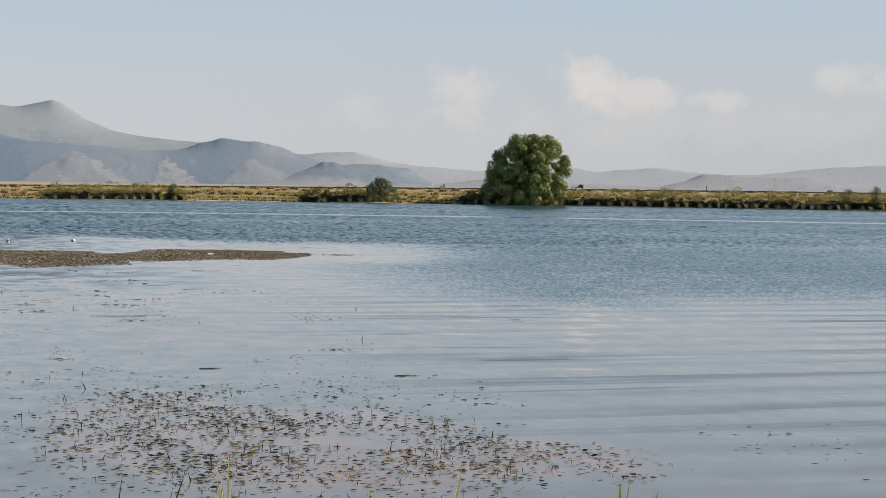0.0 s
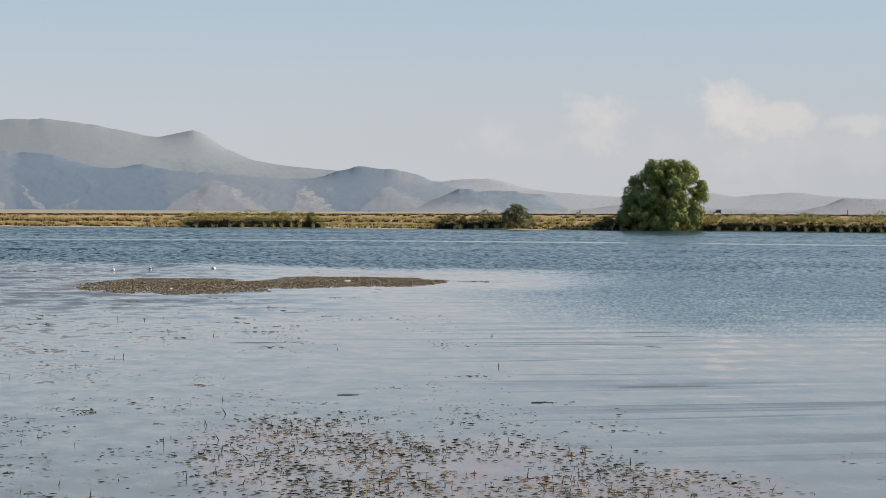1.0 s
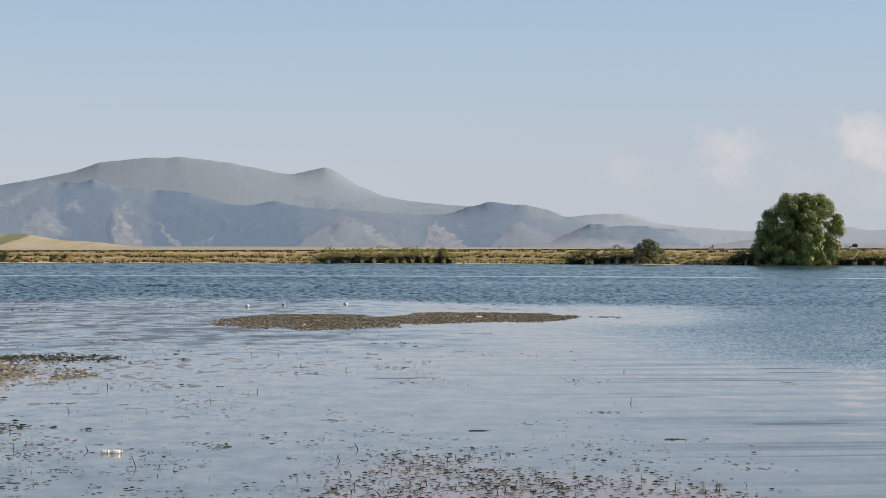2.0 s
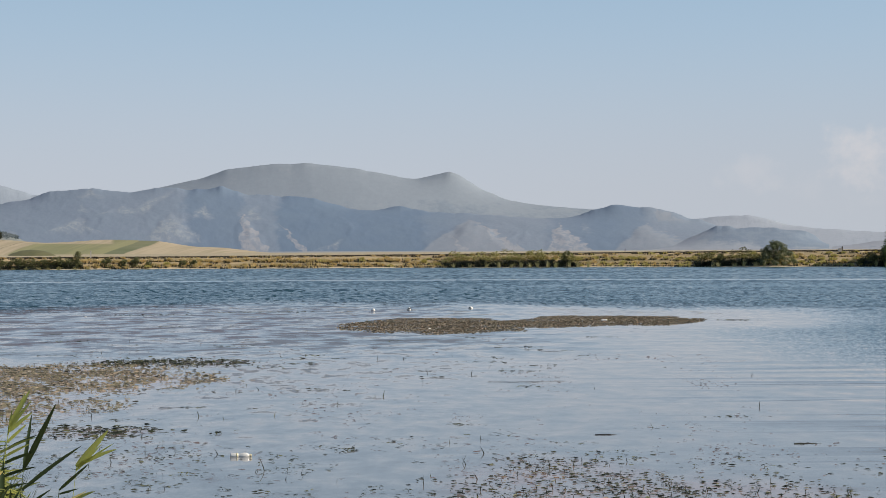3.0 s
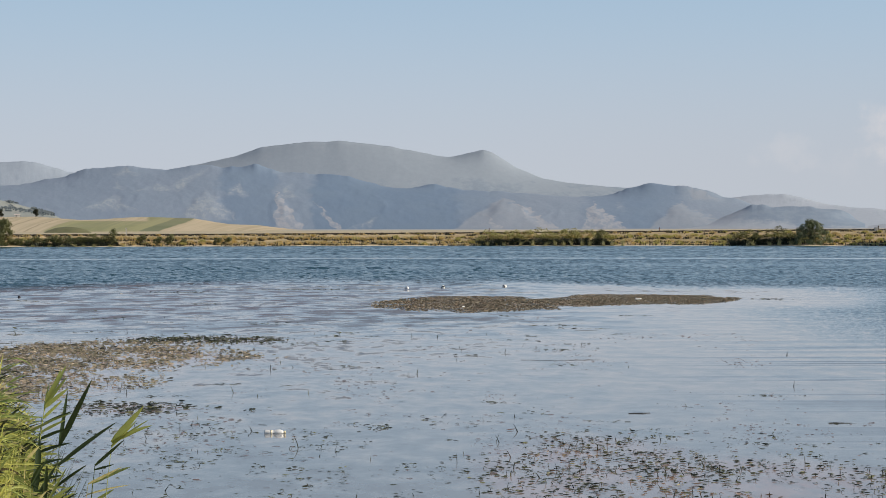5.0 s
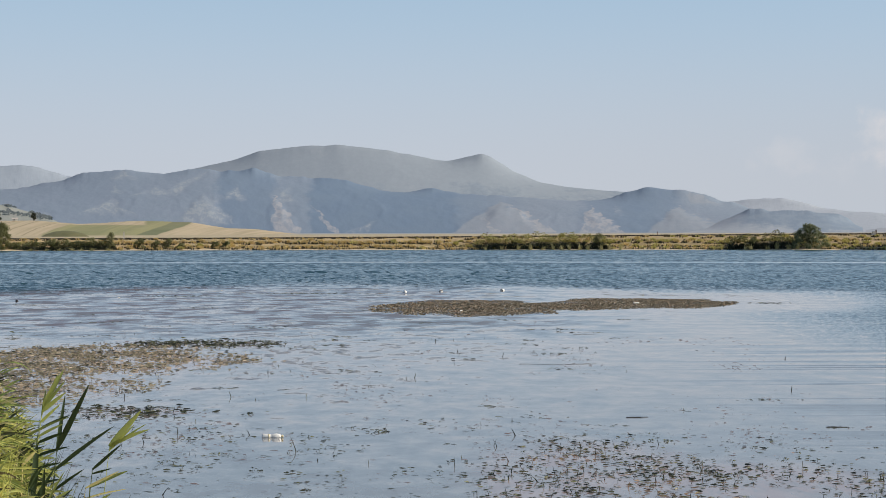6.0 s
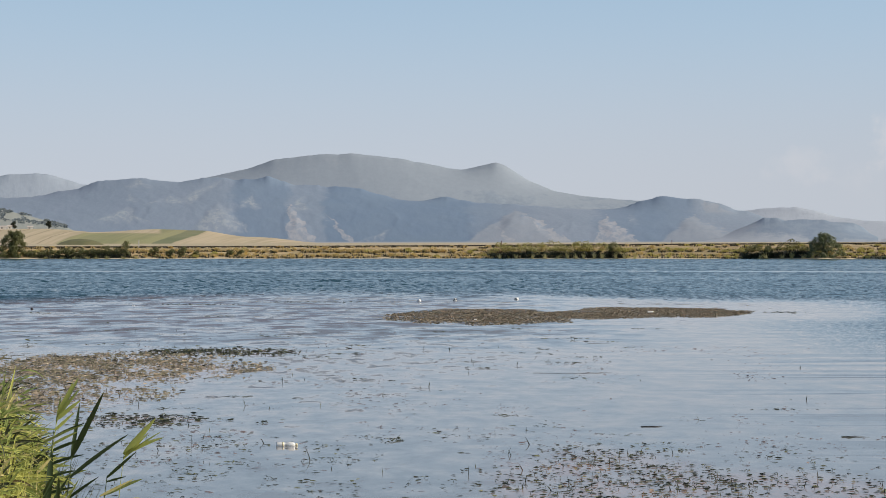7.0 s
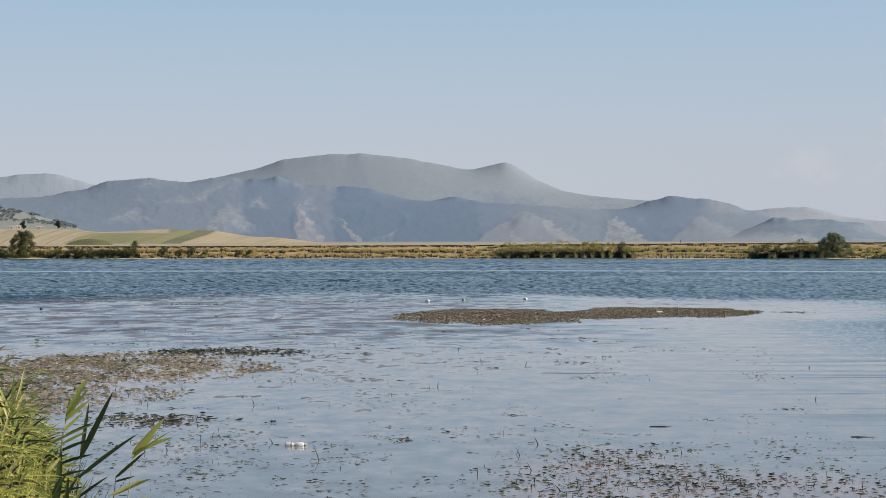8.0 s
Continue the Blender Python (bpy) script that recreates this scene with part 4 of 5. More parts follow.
PANE = plain_material("dark_opening", (0.05, 0.05, 0.055), 0.4)
fields = land(bpy.data.objects["hill_5"])
scrubland = land(bpy.data.objects["hill_4"])


def farmhouse(b, r, w, h, label):
    at = polar(b, r)
    at.z = fields(at) - 0.3
    root = thing("farmhouse", at, label, "house", "farmhouses on the fields", math.atan2(-at.x, at.y))
    part("wall", box_mesh("wall", PLASTER, (-w / 2, w / 2, -2, 2, 0, h)), PLASTER, root)
    roof = Pile()
    v = [Vector((-w / 2 - .3, -2.3, h)), Vector((w / 2 + .3, -2.3, h)), Vector((w / 2 + .3, 2.3, h)), Vector((-w / 2 - .3, 2.3, h)), Vector((-w / 2 - .3, 0, h + .5)), Vector((w / 2 + .3, 0, h + .5))]
    roof.add(v, [(0, 3, 2, 1), (0, 1, 5, 4), (2, 3, 4, 5), (0, 4, 3), (1, 2, 5)])
    part("roof", roof.mesh("roof", TILE), TILE, root)
    for k in range(max(1, int(w / 2))):
        x = -w / 2 + 1 + k * 2
        pane = part("window", box_mesh("window", PANE, (x - .30, x + .30, -2.02, -1.9, h * 0.42, h * 0.73)), PANE, root)
        part("frame", box_mesh("frame", TILE, (x - .38, x - .305, -2.05, -1.9, h * 0.38, h * 0.77), (x + .305, x + .38, -2.05, -1.9, h * 0.38, h * 0.77),
                               (x - .30, x + .30, -2.05, -1.9, h * 0.735, h * 0.77)), TILE, pane)
        part("sill", box_mesh("sill", TILE, (x - .30, x + .30, -2.09, -1.9, h * 0.38, h * 0.415)), TILE, pane)


farmhouse(-14.45, 880, 3.2, 1.7, "small white farmhouse with a shallow roof")
farmhouse(-14.24, 884, 2.0, 1.9, "white farm building beside a round tree")
farmhouse(-13.58, 888, 2.6, 1.4, "small white shed on the field's edge")
for b, r, h, seed in ((-14.10, 885, 4.2, 51), (-12.98, 890, 4.2, 52)):
    at = polar(b, r)
    at.z = fields(at) - 0.2
    leafy("field_tree", at, "small round dark green tree by the fields", "tree", [(0.0, .3, .3), (0.25, 1.1, 1.1), (0.6, 1.4, 1.4), (0.85, 1.0, 1.0), (1.0, .4, .4)], h, 14, 60, 0.6, UNDER, seed, 0.2,
          "trees by the fields", 0.9, 0.3)


def build_hill_scrub():
    """Dark scrub oaks along the hillside above the farm."""
    rng = random.Random(61)
    pile = Pile()
    for k in range(1000):
        b = rng.uniform(-17.0, -12.4)
        r = 1590 + 115 * rng.random() ** 0.5
        if noise.noise(Vector((b * 2.0, r * 0.014, 0))) < -0.02:
            continue
        at = polar(b, r)
        at.z = scrubland(at)
        s = rng.uniform(0.9, 2.2)
        for i in range(12):
            d = Vector((rng.gauss(0, 1), rng.gauss(0, 1), abs(rng.gauss(0, 1)))).normalized()
            across = d.orthogonal().normalized()
            pile.leaf(at + d * s * 0.3 + Vector((0, 0, s * 0.3)), d, across, s * 0.8, s * 0.7)
    tagged(new("scrub", pile.mesh("scrub", HILL_SCRUB)), "scattered dark scrub oaks on the grey hillside", "scrub", kind="stuff")


HILL_SCRUB = leaf_material("hill_scrub", (0.17, 0.205, 0.215), (0.115, 0.145, 0.165), None, 0.0, 0.1)
build_hill_scrub()

CONCRETE = plain_material("pale_concrete", (0.66, 0.62, 0.56), 0.9, (0.48, 0.45, 0.40), 3.0)
RUST = plain_material("rusty_red_paint", (0.30, 0.10, 0.07), 0.8, (0.18, 0.09, 0.06), 9.0)


def marker_post(b, back, h, w, mat, label):
    r = SHORE + back
    at = polar(b, r, ground_height(b, r) - 0.1)
    root = thing("marker_post", at, label, "post", "posts on the dyke", radians(-b))
    part("shaft", box_mesh("shaft", mat, (-w / 2, w / 2, -w / 2, w / 2, 0, h)), mat, root)
    part("cap", box_mesh("cap", mat, (-w * .7, w * .7, -w * .7, w * .7, h + 0.002, h + w * .6)), mat, root)


marker_post(-10.02, 10, 1.1, 0.16, CONCRETE, "slim white concrete marker post on the dyke")
marker_post(24.25, 12, 0.9, 0.12, RUST, "short rusty red post on the dyke")
marker_post(2.3, 12, 0.8, 0.09, RUST, "thin rusty post on the dyke")
marker_post(8.1, 12, 0.7, 0.09, RUST, "thin rusty post on the dyke")
DARK_PAINT = plain_material("dark_car_paint", (0.035, 0.035, 0.038), 0.45, (0.07, 0.06, 0.05), 2.0, 0.4)


def parked_car(b, r):
    """A small dark off-road car with a pale bonnet, parked on the plain."""
    at = polar(b, r, ground_height(b, r))
    root = thing("parked_car", at, "small dark off-road car with a pale bonnet on the plain", "car", "", radians(-b))
    body = bmesh.new()
    for x0, x1, z0, z1, slope in ((-0.75, 1.65, 0.45, 1.05, 0.06), (-0.45, 1.6, 1.052, 1.75, 0.22)):
        lo = [body.verts.new((x, y, z0)) for x, y in ((x0, -0.8), (x1, -0.8), (x1, 0.8), (x0, 0.8))]
        hi = [body.verts.new((x, y, z1)) for x, y in ((x0 + slope, -0.72), (x1 - slope * 0.5, -0.72), (x1 - slope * 0.5, 0.72), (x0 + slope, 0.72))]
        body.faces.new(lo[::-1])
        body.faces.new(hi)
        for k in range(4):
            body.faces.new((lo[k], lo[(k + 1) % 4], hi[(k + 1) % 4], hi[k]))
    bmesh.ops.bevel(body, geom=body.edges[:], offset=0.05, segments=2, affect="EDGES")
    part("body", body, DARK_PAINT, root)
    part("bonnet", box_mesh("bonnet", CONCRETE, (-1.7, -0.755, -0.74, 0.74, 0.45, 1.0)), CONCRETE, root, "pale dusty bonnet")
    for x in (-1.15, 1.05):
        for y in (-0.78, 0.78):
            a, c = Vector((x, y - 0.11, 0.36)), Vector((x, y + 0.11, 0.36))
            wheel = part("wheel", mesh_from("wheel", *tube([a, c], [0.36, 0.36], 14), PANE), PANE, root, "black tyre")
            out = Vector((0, math.copysign(0.012, y), 0))
            part("rim", mesh_from("rim", *tube([a + out, c + out], [0.19, 0.19], 12), CONCRETE), CONCRETE, wheel, "dusty pale rim")


parked_car(19.95, 680.0)
root = thing("concrete_block", polar(15.27, SHORE + 9.5, ground_height(15.27, SHORE + 9.5) - 0.05), "pale weathered concrete block with a dark post", "block")
part("block", box_mesh("block", CONCRETE, (-0.30, 0.12, -0.3, 0.3, 0, 0.50)), CONCRETE, root)
part("post", box_mesh("post", BARK, (0.16, 0.30, -0.08, 0.08, 0, 0.75)), BARK, root, "dark wooden post")


# ------------------------------------------------------------------ water weeds
def blob(cx, cy, rx, ry, x, y):
    return math.hypot((x - cx) / rx, (y - cy) / ry)


def float_leaf(pile, rng, x, y, size, raised=0.6):
    """A narrow leaf lying on the water, its far edge curled up."""
    a = rng.gauss(0, 0.35) + rng.choice((0, math.pi))
    along = Vector((math.cos(a), math.sin(a), rng.gauss(0.0, 0.05))).normalized()
    tilt = abs(rng.gauss(0, 1)) * raised
    across = Vector((-along.y, along.x, 0)) * (1 if along.x > 0 else -1)
    across = (across * math.cos(tilt) + Vector((0, 0, math.sin(tilt)))).normalized()
    length = size * rng.uniform(0.5, 1.4)
    width = length * rng.uniform(0.13, 0.30)
    lift = max(0.0, -along.z) * length + abs(across.z) * width * 0.5
    pile.leaf(Vector((x, y, 0.002 + lift)) - along * length * 0.5, along, across, length, width, rng.uniform(-0.04, 0.08))


def stalk(pile, rng, x, y, h):
    """A shoot standing out of the water, some of them hooked over."""
    a = rng.uniform(0, 6.28)
    out = Vector((math.cos(a), 0.4 * math.sin(a), 0)) * h * rng.uniform(0.05, 0.5)
    pile.blade(Vector((x, y, -0.03)), out, h + 0.03, rng.uniform(0.010, 0.020), out * rng.uniform(0, 1.8), rng.uniform(-0.6, 0.6))


def sprig(pile, rng, x, y, size):
    """A weed shoot just clear of the water, with a few leaves round its top."""
    h = rng.uniform(0.004, 0.028)
    stalk(pile, rng, x, y, h)
    for k in range(rng.randint(2, 4)):
        a = rng.uniform(0, 6.28)
        along = Vector((math.cos(a), 0.5 * math.sin(a), rng.uniform(-0.15, 0.22))).normalized()
        across = along.cross(Vector((0, -0.6, 1))).normalized()
        pile.leaf(Vector((x, y, h)), along, across, size * rng.uniform(0.6, 1.1), size * rng.uniform(0.18, 0.30), 0.2)


OLD_GROWTH = ((1.5, 18.1), (2.35, 15.8), (3.4, 15.2), (4.9, 14.6), (2.9, 14.6), (3.9, 14.2))


def build_weed_beds():
    rng = random.Random(71)
    near, ruddy, west, loose, drift = Pile(), Pile(), Pile(), Pile(), Pile()
    for k, (cx, cy, rx, ry, amount) in enumerate(WEED_SPOTS):
        inshore = k < 3
        pile = near if inshore else loose if k in (3, 9) else west
        big = 0.060 if inshore else 0.095
        tufts = int(rx * ry * 3.14 * (42 if inshore else 42) * amount)
        for i in range(tufts):
            a, q = rng.uniform(0, 6.28), math.sqrt(rng.random()) * 1.18
            x0, y0 = cx + rx * q * math.cos(a), cy + ry * q * math.sin(a)
            clump = noise.noise(Vector((x0 * 1.3, y0 * 0.6, 2))) + 0.5 * noise.noise(Vector((x0 * 4, y0 * 1.9, 5)))
            if clump < -0.34 + 0.6 * max(0, q - 0.6) or rng.random() < (q - 0.65) * 1.2:
                continue
            spread = rng.uniform(0.10, 0.24) if inshore else rng.uniform(0.12, 0.34)
            # old reddish growth in patches, most of it along the bed's near edge
            brown = inshore and min(math.hypot((x0 - px) / 0.55, (y0 - py) / 0.9) for px, py in OLD_GROWTH) + 0.5 * noise.noise(Vector((x0 * 2.5, y0 * 1.5, 11))) < 1.0
            for j in range(rng.randint(2, 7 if inshore else 9)):
                x, y = x0 + rng.gauss(0, spread), y0 + rng.gauss(0, spread * 1.1)
                pick = rng.random()
                one = ruddy if brown and rng.random() < 0.6 else pile
                if pick < 0.78:
                    float_leaf(one, rng, x, y, big, 0.7)
                elif pick < 0.955:
                    sprig(one, rng, x, y, big * 0.75)
                else:
                    stalk(one, rng, x, y, rng.uniform(0.02, 0.10 if inshore else 0.06))
    # single leaves and stalks scattered over the shallows, in loose lines
    for i in range(15000):
        y = 12.5 + 34 * rng.random() ** 1.25
        x = rng.uniform(-0.30, 0.30) * y
        clump = noise.noise(Vector((x * 0.5, y * 0.45, 8))) + 0.6 * noise.noise(Vector((x * 1.6, y * 1.3, 3)))
        clump -= 0.075 * max(0.0, x)
        if clump < 0.30 - 0.42 * (rng.random() < 0.16):
            continue
        if rng.random() < 0.95:
            float_leaf(loose if rng.random() < 0.45 else drift, rng, x, y, rng.choice((0.04, 0.06, 0.09)), 0.2)
        else:
            stalk(loose, rng, x, y, rng.uniform(0.03, 0.12))
    # thin weed off the reeds, and along the inshore bed's rim
    for x0, x1, y0, y1, count in ((-4.4, -0.6, 14.5, 21.5, 1500), (-0.3, 1.2, 13.0, 18.0, 380), (2.2, 6.2, 18.0, 20.5, 300)):
        for i in range(count):
            x, y = rng.uniform(x0, x1), rng.uniform(y0, y1)
            if noise.noise(Vector((x * 1.3, y * 0.9, 21))) + 0.5 * noise.noise(Vector((x * 4, y * 2, 2))) < 0.02:
                continue
            if rng.random() < 0.9:
                float_leaf(loose, rng, x, y, rng.uniform(0.035, 0.075), 0.4)
            else:
                sprig(loose, rng, x, y, 0.05)
    # fine broken weed drifting in patches
    for i in range(11000):
        y = rng.uniform(18.5, 48)
        x = rng.uniform(-0.22, 0.24) * y
        if noise.noise(Vector((x * 0.5, y * 0.22, 14))) + 0.5 * noise.noise(Vector((x * 2.2, y * 1.2, 6))) < 0.24 + 0.03 * max(0.0, x - 2):
            continue
        float_leaf(drift, rng, x, y, rng.choice((0.03, 0.045, 0.07)), 0.25)
    # threads of floating weed
    for i in range(54):
        y = rng.uniform(15, 62)
        x = rng.uniform(-0.28, 0.13) * y
        w = rng.uniform(0.25, 1.0) * (y / 30)
        slant = rng.gauss(0.0, 0.25)
        for j in range(int(w * 22)):
            q = rng.uniform(-0.5, 0.5)
            float_leaf(loose, rng, x + w * q, y + w * q * slant + rng.gauss(0, 0.03 + 0.002 * y), 0.07 + 0.001 * y, 0.25)
    for x0, y0, w in ((-4.7, 68.5, 3.0), (-9.5, 66.0, 2.2), (9.9, 58.8, 0.5), (12.2, 58.6, 1.0)):
        for j in range(int(w * 100)):
            float_leaf(loose, rng, x0 + rng.gauss(0, 0.4) * w, y0 + rng.gauss(0, 0.30), 0.10, 0.3)
    for x0, y0, rx, ry, count, kind in ((5.95, 31.0, 0.50, 1.5, 80, "scrap"), (5.2, 24.8, 0.42, 0.12, 22, "leaf"), (-2.37, 23.0, 0.06, 0.1, 5, "sprig"), (-0.52, 20.9, 0.12, 0.25, 9, "sprig"),
                                        (5.35, 21.25, 0.16, 0.1, 10, "leaf"), (1.6, 22.6, 0.5, 0.5, 14, "leaf"), (0.2, 22.2, 0.4, 0.4, 12, "leaf"), (2.6, 20.6, 0.7, 0.2, 22, "leaf"), (4.3, 20.3, 1.5, 1.7, 170, "scrap"),
                                        (-0.6, 25.5, 0.6, 0.5, 16, "scrap"), (1.2, 25.0, 0.5, 0.6, 20, "scrap"), (4.9, 18.6, 1.0, 0.8, 30, "leaf"), (7.7, 15.0, 1.0, 1.6, 46, "leaf")):
        for j in range(count):
            x, y = x0 + rng.gauss(0, 0.5) * rx, y0 + rng.gauss(0, 0.5) * ry
            if kind == "scrap":
                float_leaf(drift, rng, x, y, 0.045, 0.45)
            elif kind == "leaf":
                float_leaf(loose, rng, x, y, 0.07, 0.3)
            else:
                sprig(loose, rng, x, y, 0.07)
    stalk(loose, rng, -1.41, 19.05, 0.21)
    tagged(new("weed_bed", near.mesh("weed_bed", WEED)), "olive and brown pondweed leaves floating inshore", "water weed", kind="stuff")
    tagged(new("weed_bed", ruddy.mesh("weed_bed", RUDDY_WEED)), "old reddish-brown pondweed among the green", "water weed", kind="stuff")
    tagged(new("weed_bed", west.mesh("weed_bed", WEST_WEED)), "brown and green pondweed spread before the reeds", "water weed", kind="stuff")
    tagged(new("weed_scraps", drift.mesh("weed_scraps", DRIFT)), "fine reddish scraps of weed drifting in patches", "water weed", kind="stuff")
    tagged(new("floating_leaves", loose.mesh("floating_leaves", WEED)), "loose dark leaves and stalks scattered over the water", "water weed", kind="stuff")


build_weed_beds()


def build_weed_bank():
    """The raised bank of matted weed out in the lake."""
    rng = random.Random(81)
    pile = Pile()
    spots = ((1.6, 55.8, 3.3, 6.0), (8.0, 59.2, 3.2, 4.3), (4.9, 56.6, 2.6, 3.2))
    for i in range(60000):
        x, y = rng.uniform(-2.2, 11.8), rng.uniform(49, 64.5)
        q = min(blob(*sp, x, y) for sp in spots)
        q += 0.22 * noise.noise(Vector((x * 1.1, y * 0.5, 0)))
        if q > 1 or rng.random() < (q - 0.85) * 5:
            continue
        h = rng.uniform(0.008, 0.045) * (1.2 - 0.5 * q) * (1 + 0.5 * noise.noise(Vector((x * 0.9, y * 0.5, 7))))
        a = rng.uniform(0, 6.28)
        out = Vector((math.cos(a), math.sin(a), 0)) * h
        pile.blade(Vector((x, y, -0.02)), out * 0.6, h + 0.02, rng.uniform(0.07, 0.15), out * 1.2, rng.uniform(0, 3.14))
    tagged(new("weed_bank", pile.mesh("weed_bank", MAT_WEED)), "low brown-green bank of matted weed in the lake", "water weed", kind="stuff")


build_weed_bank()

# ------------------------------------------------------------------ things afloat
WHITE = plain_material("white_plastic", (0.80, 0.79, 0.75), 0.35, (0.62, 0.60, 0.54), 25.0, 0.35)
CREAM = plain_material("yellowed_plastic", (0.72, 0.62, 0.38), 0.4, (0.55, 0.45, 0.25), 25.0)
BLACK = plain_material("black_rubber", (0.03, 0.03, 0.035), 0.6)


def lathe(profile, sides=14, dent=0.0, seed=0):
    """A body of rotation round x, from (x, radius) pairs, dented a little."""
    verts, faces = [], []
    for k, (x, r) in enumerate(profile):
        for i in range(sides):
            a = 2 * math.pi * i / sides
            rr = r * (1 + dent * noise.noise(Vector((x * 14, math.cos(a) * 1.5, math.sin(a) * 1.5 + seed))))
            verts.append(Vector((x, rr * math.cos(a), rr * math.sin(a))))
        if k:
            b = (k - 1) * sides
            faces += [(b + i, b + sides + i, b + sides + (i + 1) % sides, b + (i + 1) % sides) for i in range(sides)]
    faces.append(tuple(range(sides)))
    faces.append(tuple(range(len(verts) - sides, len(verts)))[::-1])
    return verts, faces


def lathe_mesh(name, mat, profile, **more):
    return mesh_from(name, *lathe(profile, **more), mat, True)


def bottle(x, y, size, turn, label, sunk=0.62):
    root = thing("plastic_bottle", Vector((x, y, 0.045 * size / 0.3 * (1 - sunk))), label, "bottle", "litter on the lake", turn)
    k = size / 0.3
    thin = 0.82
    body = [(-0.150, 0.012), (-0.146, 0.038), (-0.135, 0.043), (-0.07, 0.044), (-0.035, 0.040), (-0.02, 0.032), (-0.005, 0.041), (0.05, 0.044), (0.09, 0.040), (0.115, 0.022)]
    part("body", lathe_mesh("body", WHITE, [(a * k, b * k * thin) for a, b in body], dent=0.25, seed=x), WHITE, root)
    part("label", lathe_mesh("label", CREAM, [(a * k, b * k * thin) for a, b in ((-0.062, 0.0445), (-0.06, 0.0455), (-0.045, 0.0445))], dent=0.1), CREAM, root, "yellowed paper band")
    part("cap", lathe_mesh("cap", CREAM, [(a * k, b * k) for a, b in ((0.113, 0.017), (0.116, 0.019), (0.140, 0.019), (0.143, 0.015))]), CREAM, root, "yellowed screw cap")


bottle(-1.80, 20.42, 0.27, 0.12, "crumpled white plastic bottle afloat among pondweed", 0.72)
bottle(7.50, 57.8, 0.24, 0.3, "white plastic bottle lying on the weed bank", -0.6)
bottle(1.30, 52.8, 0.13, 0.8, "small white bottle at the weed bank's edge", -0.6)
bottle(-1.62, 54.7, 0.11, -0.4, "small white bottle at the weed bank's tip", -0.6)
bottle(-11.6, 64.5, 0.11, 0.2, "small white bottle afloat in the shallows")


def net_float(x, y, s, mat, label):
    root = thing("net_float", Vector((x, y, 0.02)), label, "float", "net floats", x * 2.0)
    body = [(-0.5, 0.05), (-0.47, 0.22), (-0.3, 0.38), (0.0, 0.44), (0.3, 0.38), (0.47, 0.22), (0.5, 0.05)]
    ob = part("body", lathe_mesh("body", mat, [(a * s, b * s) for a, b in body]), mat, root)
    ob.rotation_euler = (0, radians(-25), 0)
    ring = part("collar", lathe_mesh("collar", BLACK, [(a * s, b * s) for a, b in ((-0.34, 0.3), (-0.33, 0.40), (-0.2, 0.47), (-0.13, 0.40))]), BLACK, root, "black rubber collar")
    ring.rotation_euler = (0, radians(-25), 0)


net_float(-0.63, 69.1, 0.19, WHITE, "white net float with a black collar")
net_float(0.88, 70.4, 0.19, WHITE, "white net float with a black collar")
net_float(3.51, 71.1, 0.19, WHITE, "white net float with a black collar")
net_float(-14.7, 61.1, 0.115, BLACK, "dark weathered net float")


WET_WOOD = plain_material("wet_wood", (0.040, 0.036, 0.030), 0.5, (0.020, 0.018, 0.016), 20.0)


def stick(x, y, length, turn, label):
    rng = random.Random(int(x * 100))
    fine = 1.0 if length < 0.4 else 0.45
    pts = [Vector((length * (s - 0.5), 0.05 * length * rng.gauss(0, 1), 0.001 + 0.006 * rng.random())) for s in (0, 0.3, 0.6, 1)]
    ob = new("stick", mesh_from("stick", *tube(pts, [0.005 * fine, 0.008 * fine, 0.006 * fine, 0.003 * fine], 6), WET_WOOD, True))
    ob.matrix_world = pose(x, y, 0, 0, 0, turn)
    tagged(ob, label, "stick", "sticks on the water")


stick(2.93, 22.5, 0.30, 4, "short dark stick afloat on calm water")
stick(5.35, 21.3, 0.30, 6, "dark broken stick afloat on calm water")
stick(2.63, 31.7, 1.5, 2, "long thin dark reed stem afloat")
stick(4.02, 40.9, 0.56, -3, "thin dark reed stem afloat")


# ------------------------------------------------------------------ near shore plants
def long_leaf(pts, width, facing=(0.25, -1, 0.1)):
    """A reed leaf along points, folded along its midrib, tapering to both ends. facing: where its face looks."""
    verts, faces = [], []
    n = len(pts)
    for k, p in enumerate(pts):
        s = k / (n - 1)
        w = width * 0.5 * (min(1.0, 0.45 + 2.2 * s) * (1 - s ** 2.2) + 0.02)
        d = (pts[min(k + 1, n - 1)] - pts[max(k - 1, 0)]).normalized()
        side = d.cross(Vector(facing)).normalized()
        up = side.cross(d)
        verts += [p - side * w + up * w * 0.35, p, p + side * w + up * w * 0.35]
        if k:
            b = (k - 1) * 3
            faces += [(b, b + 1, b + 4, b + 3), (b + 1, b + 2, b + 5, b + 4)]
    return verts, faces


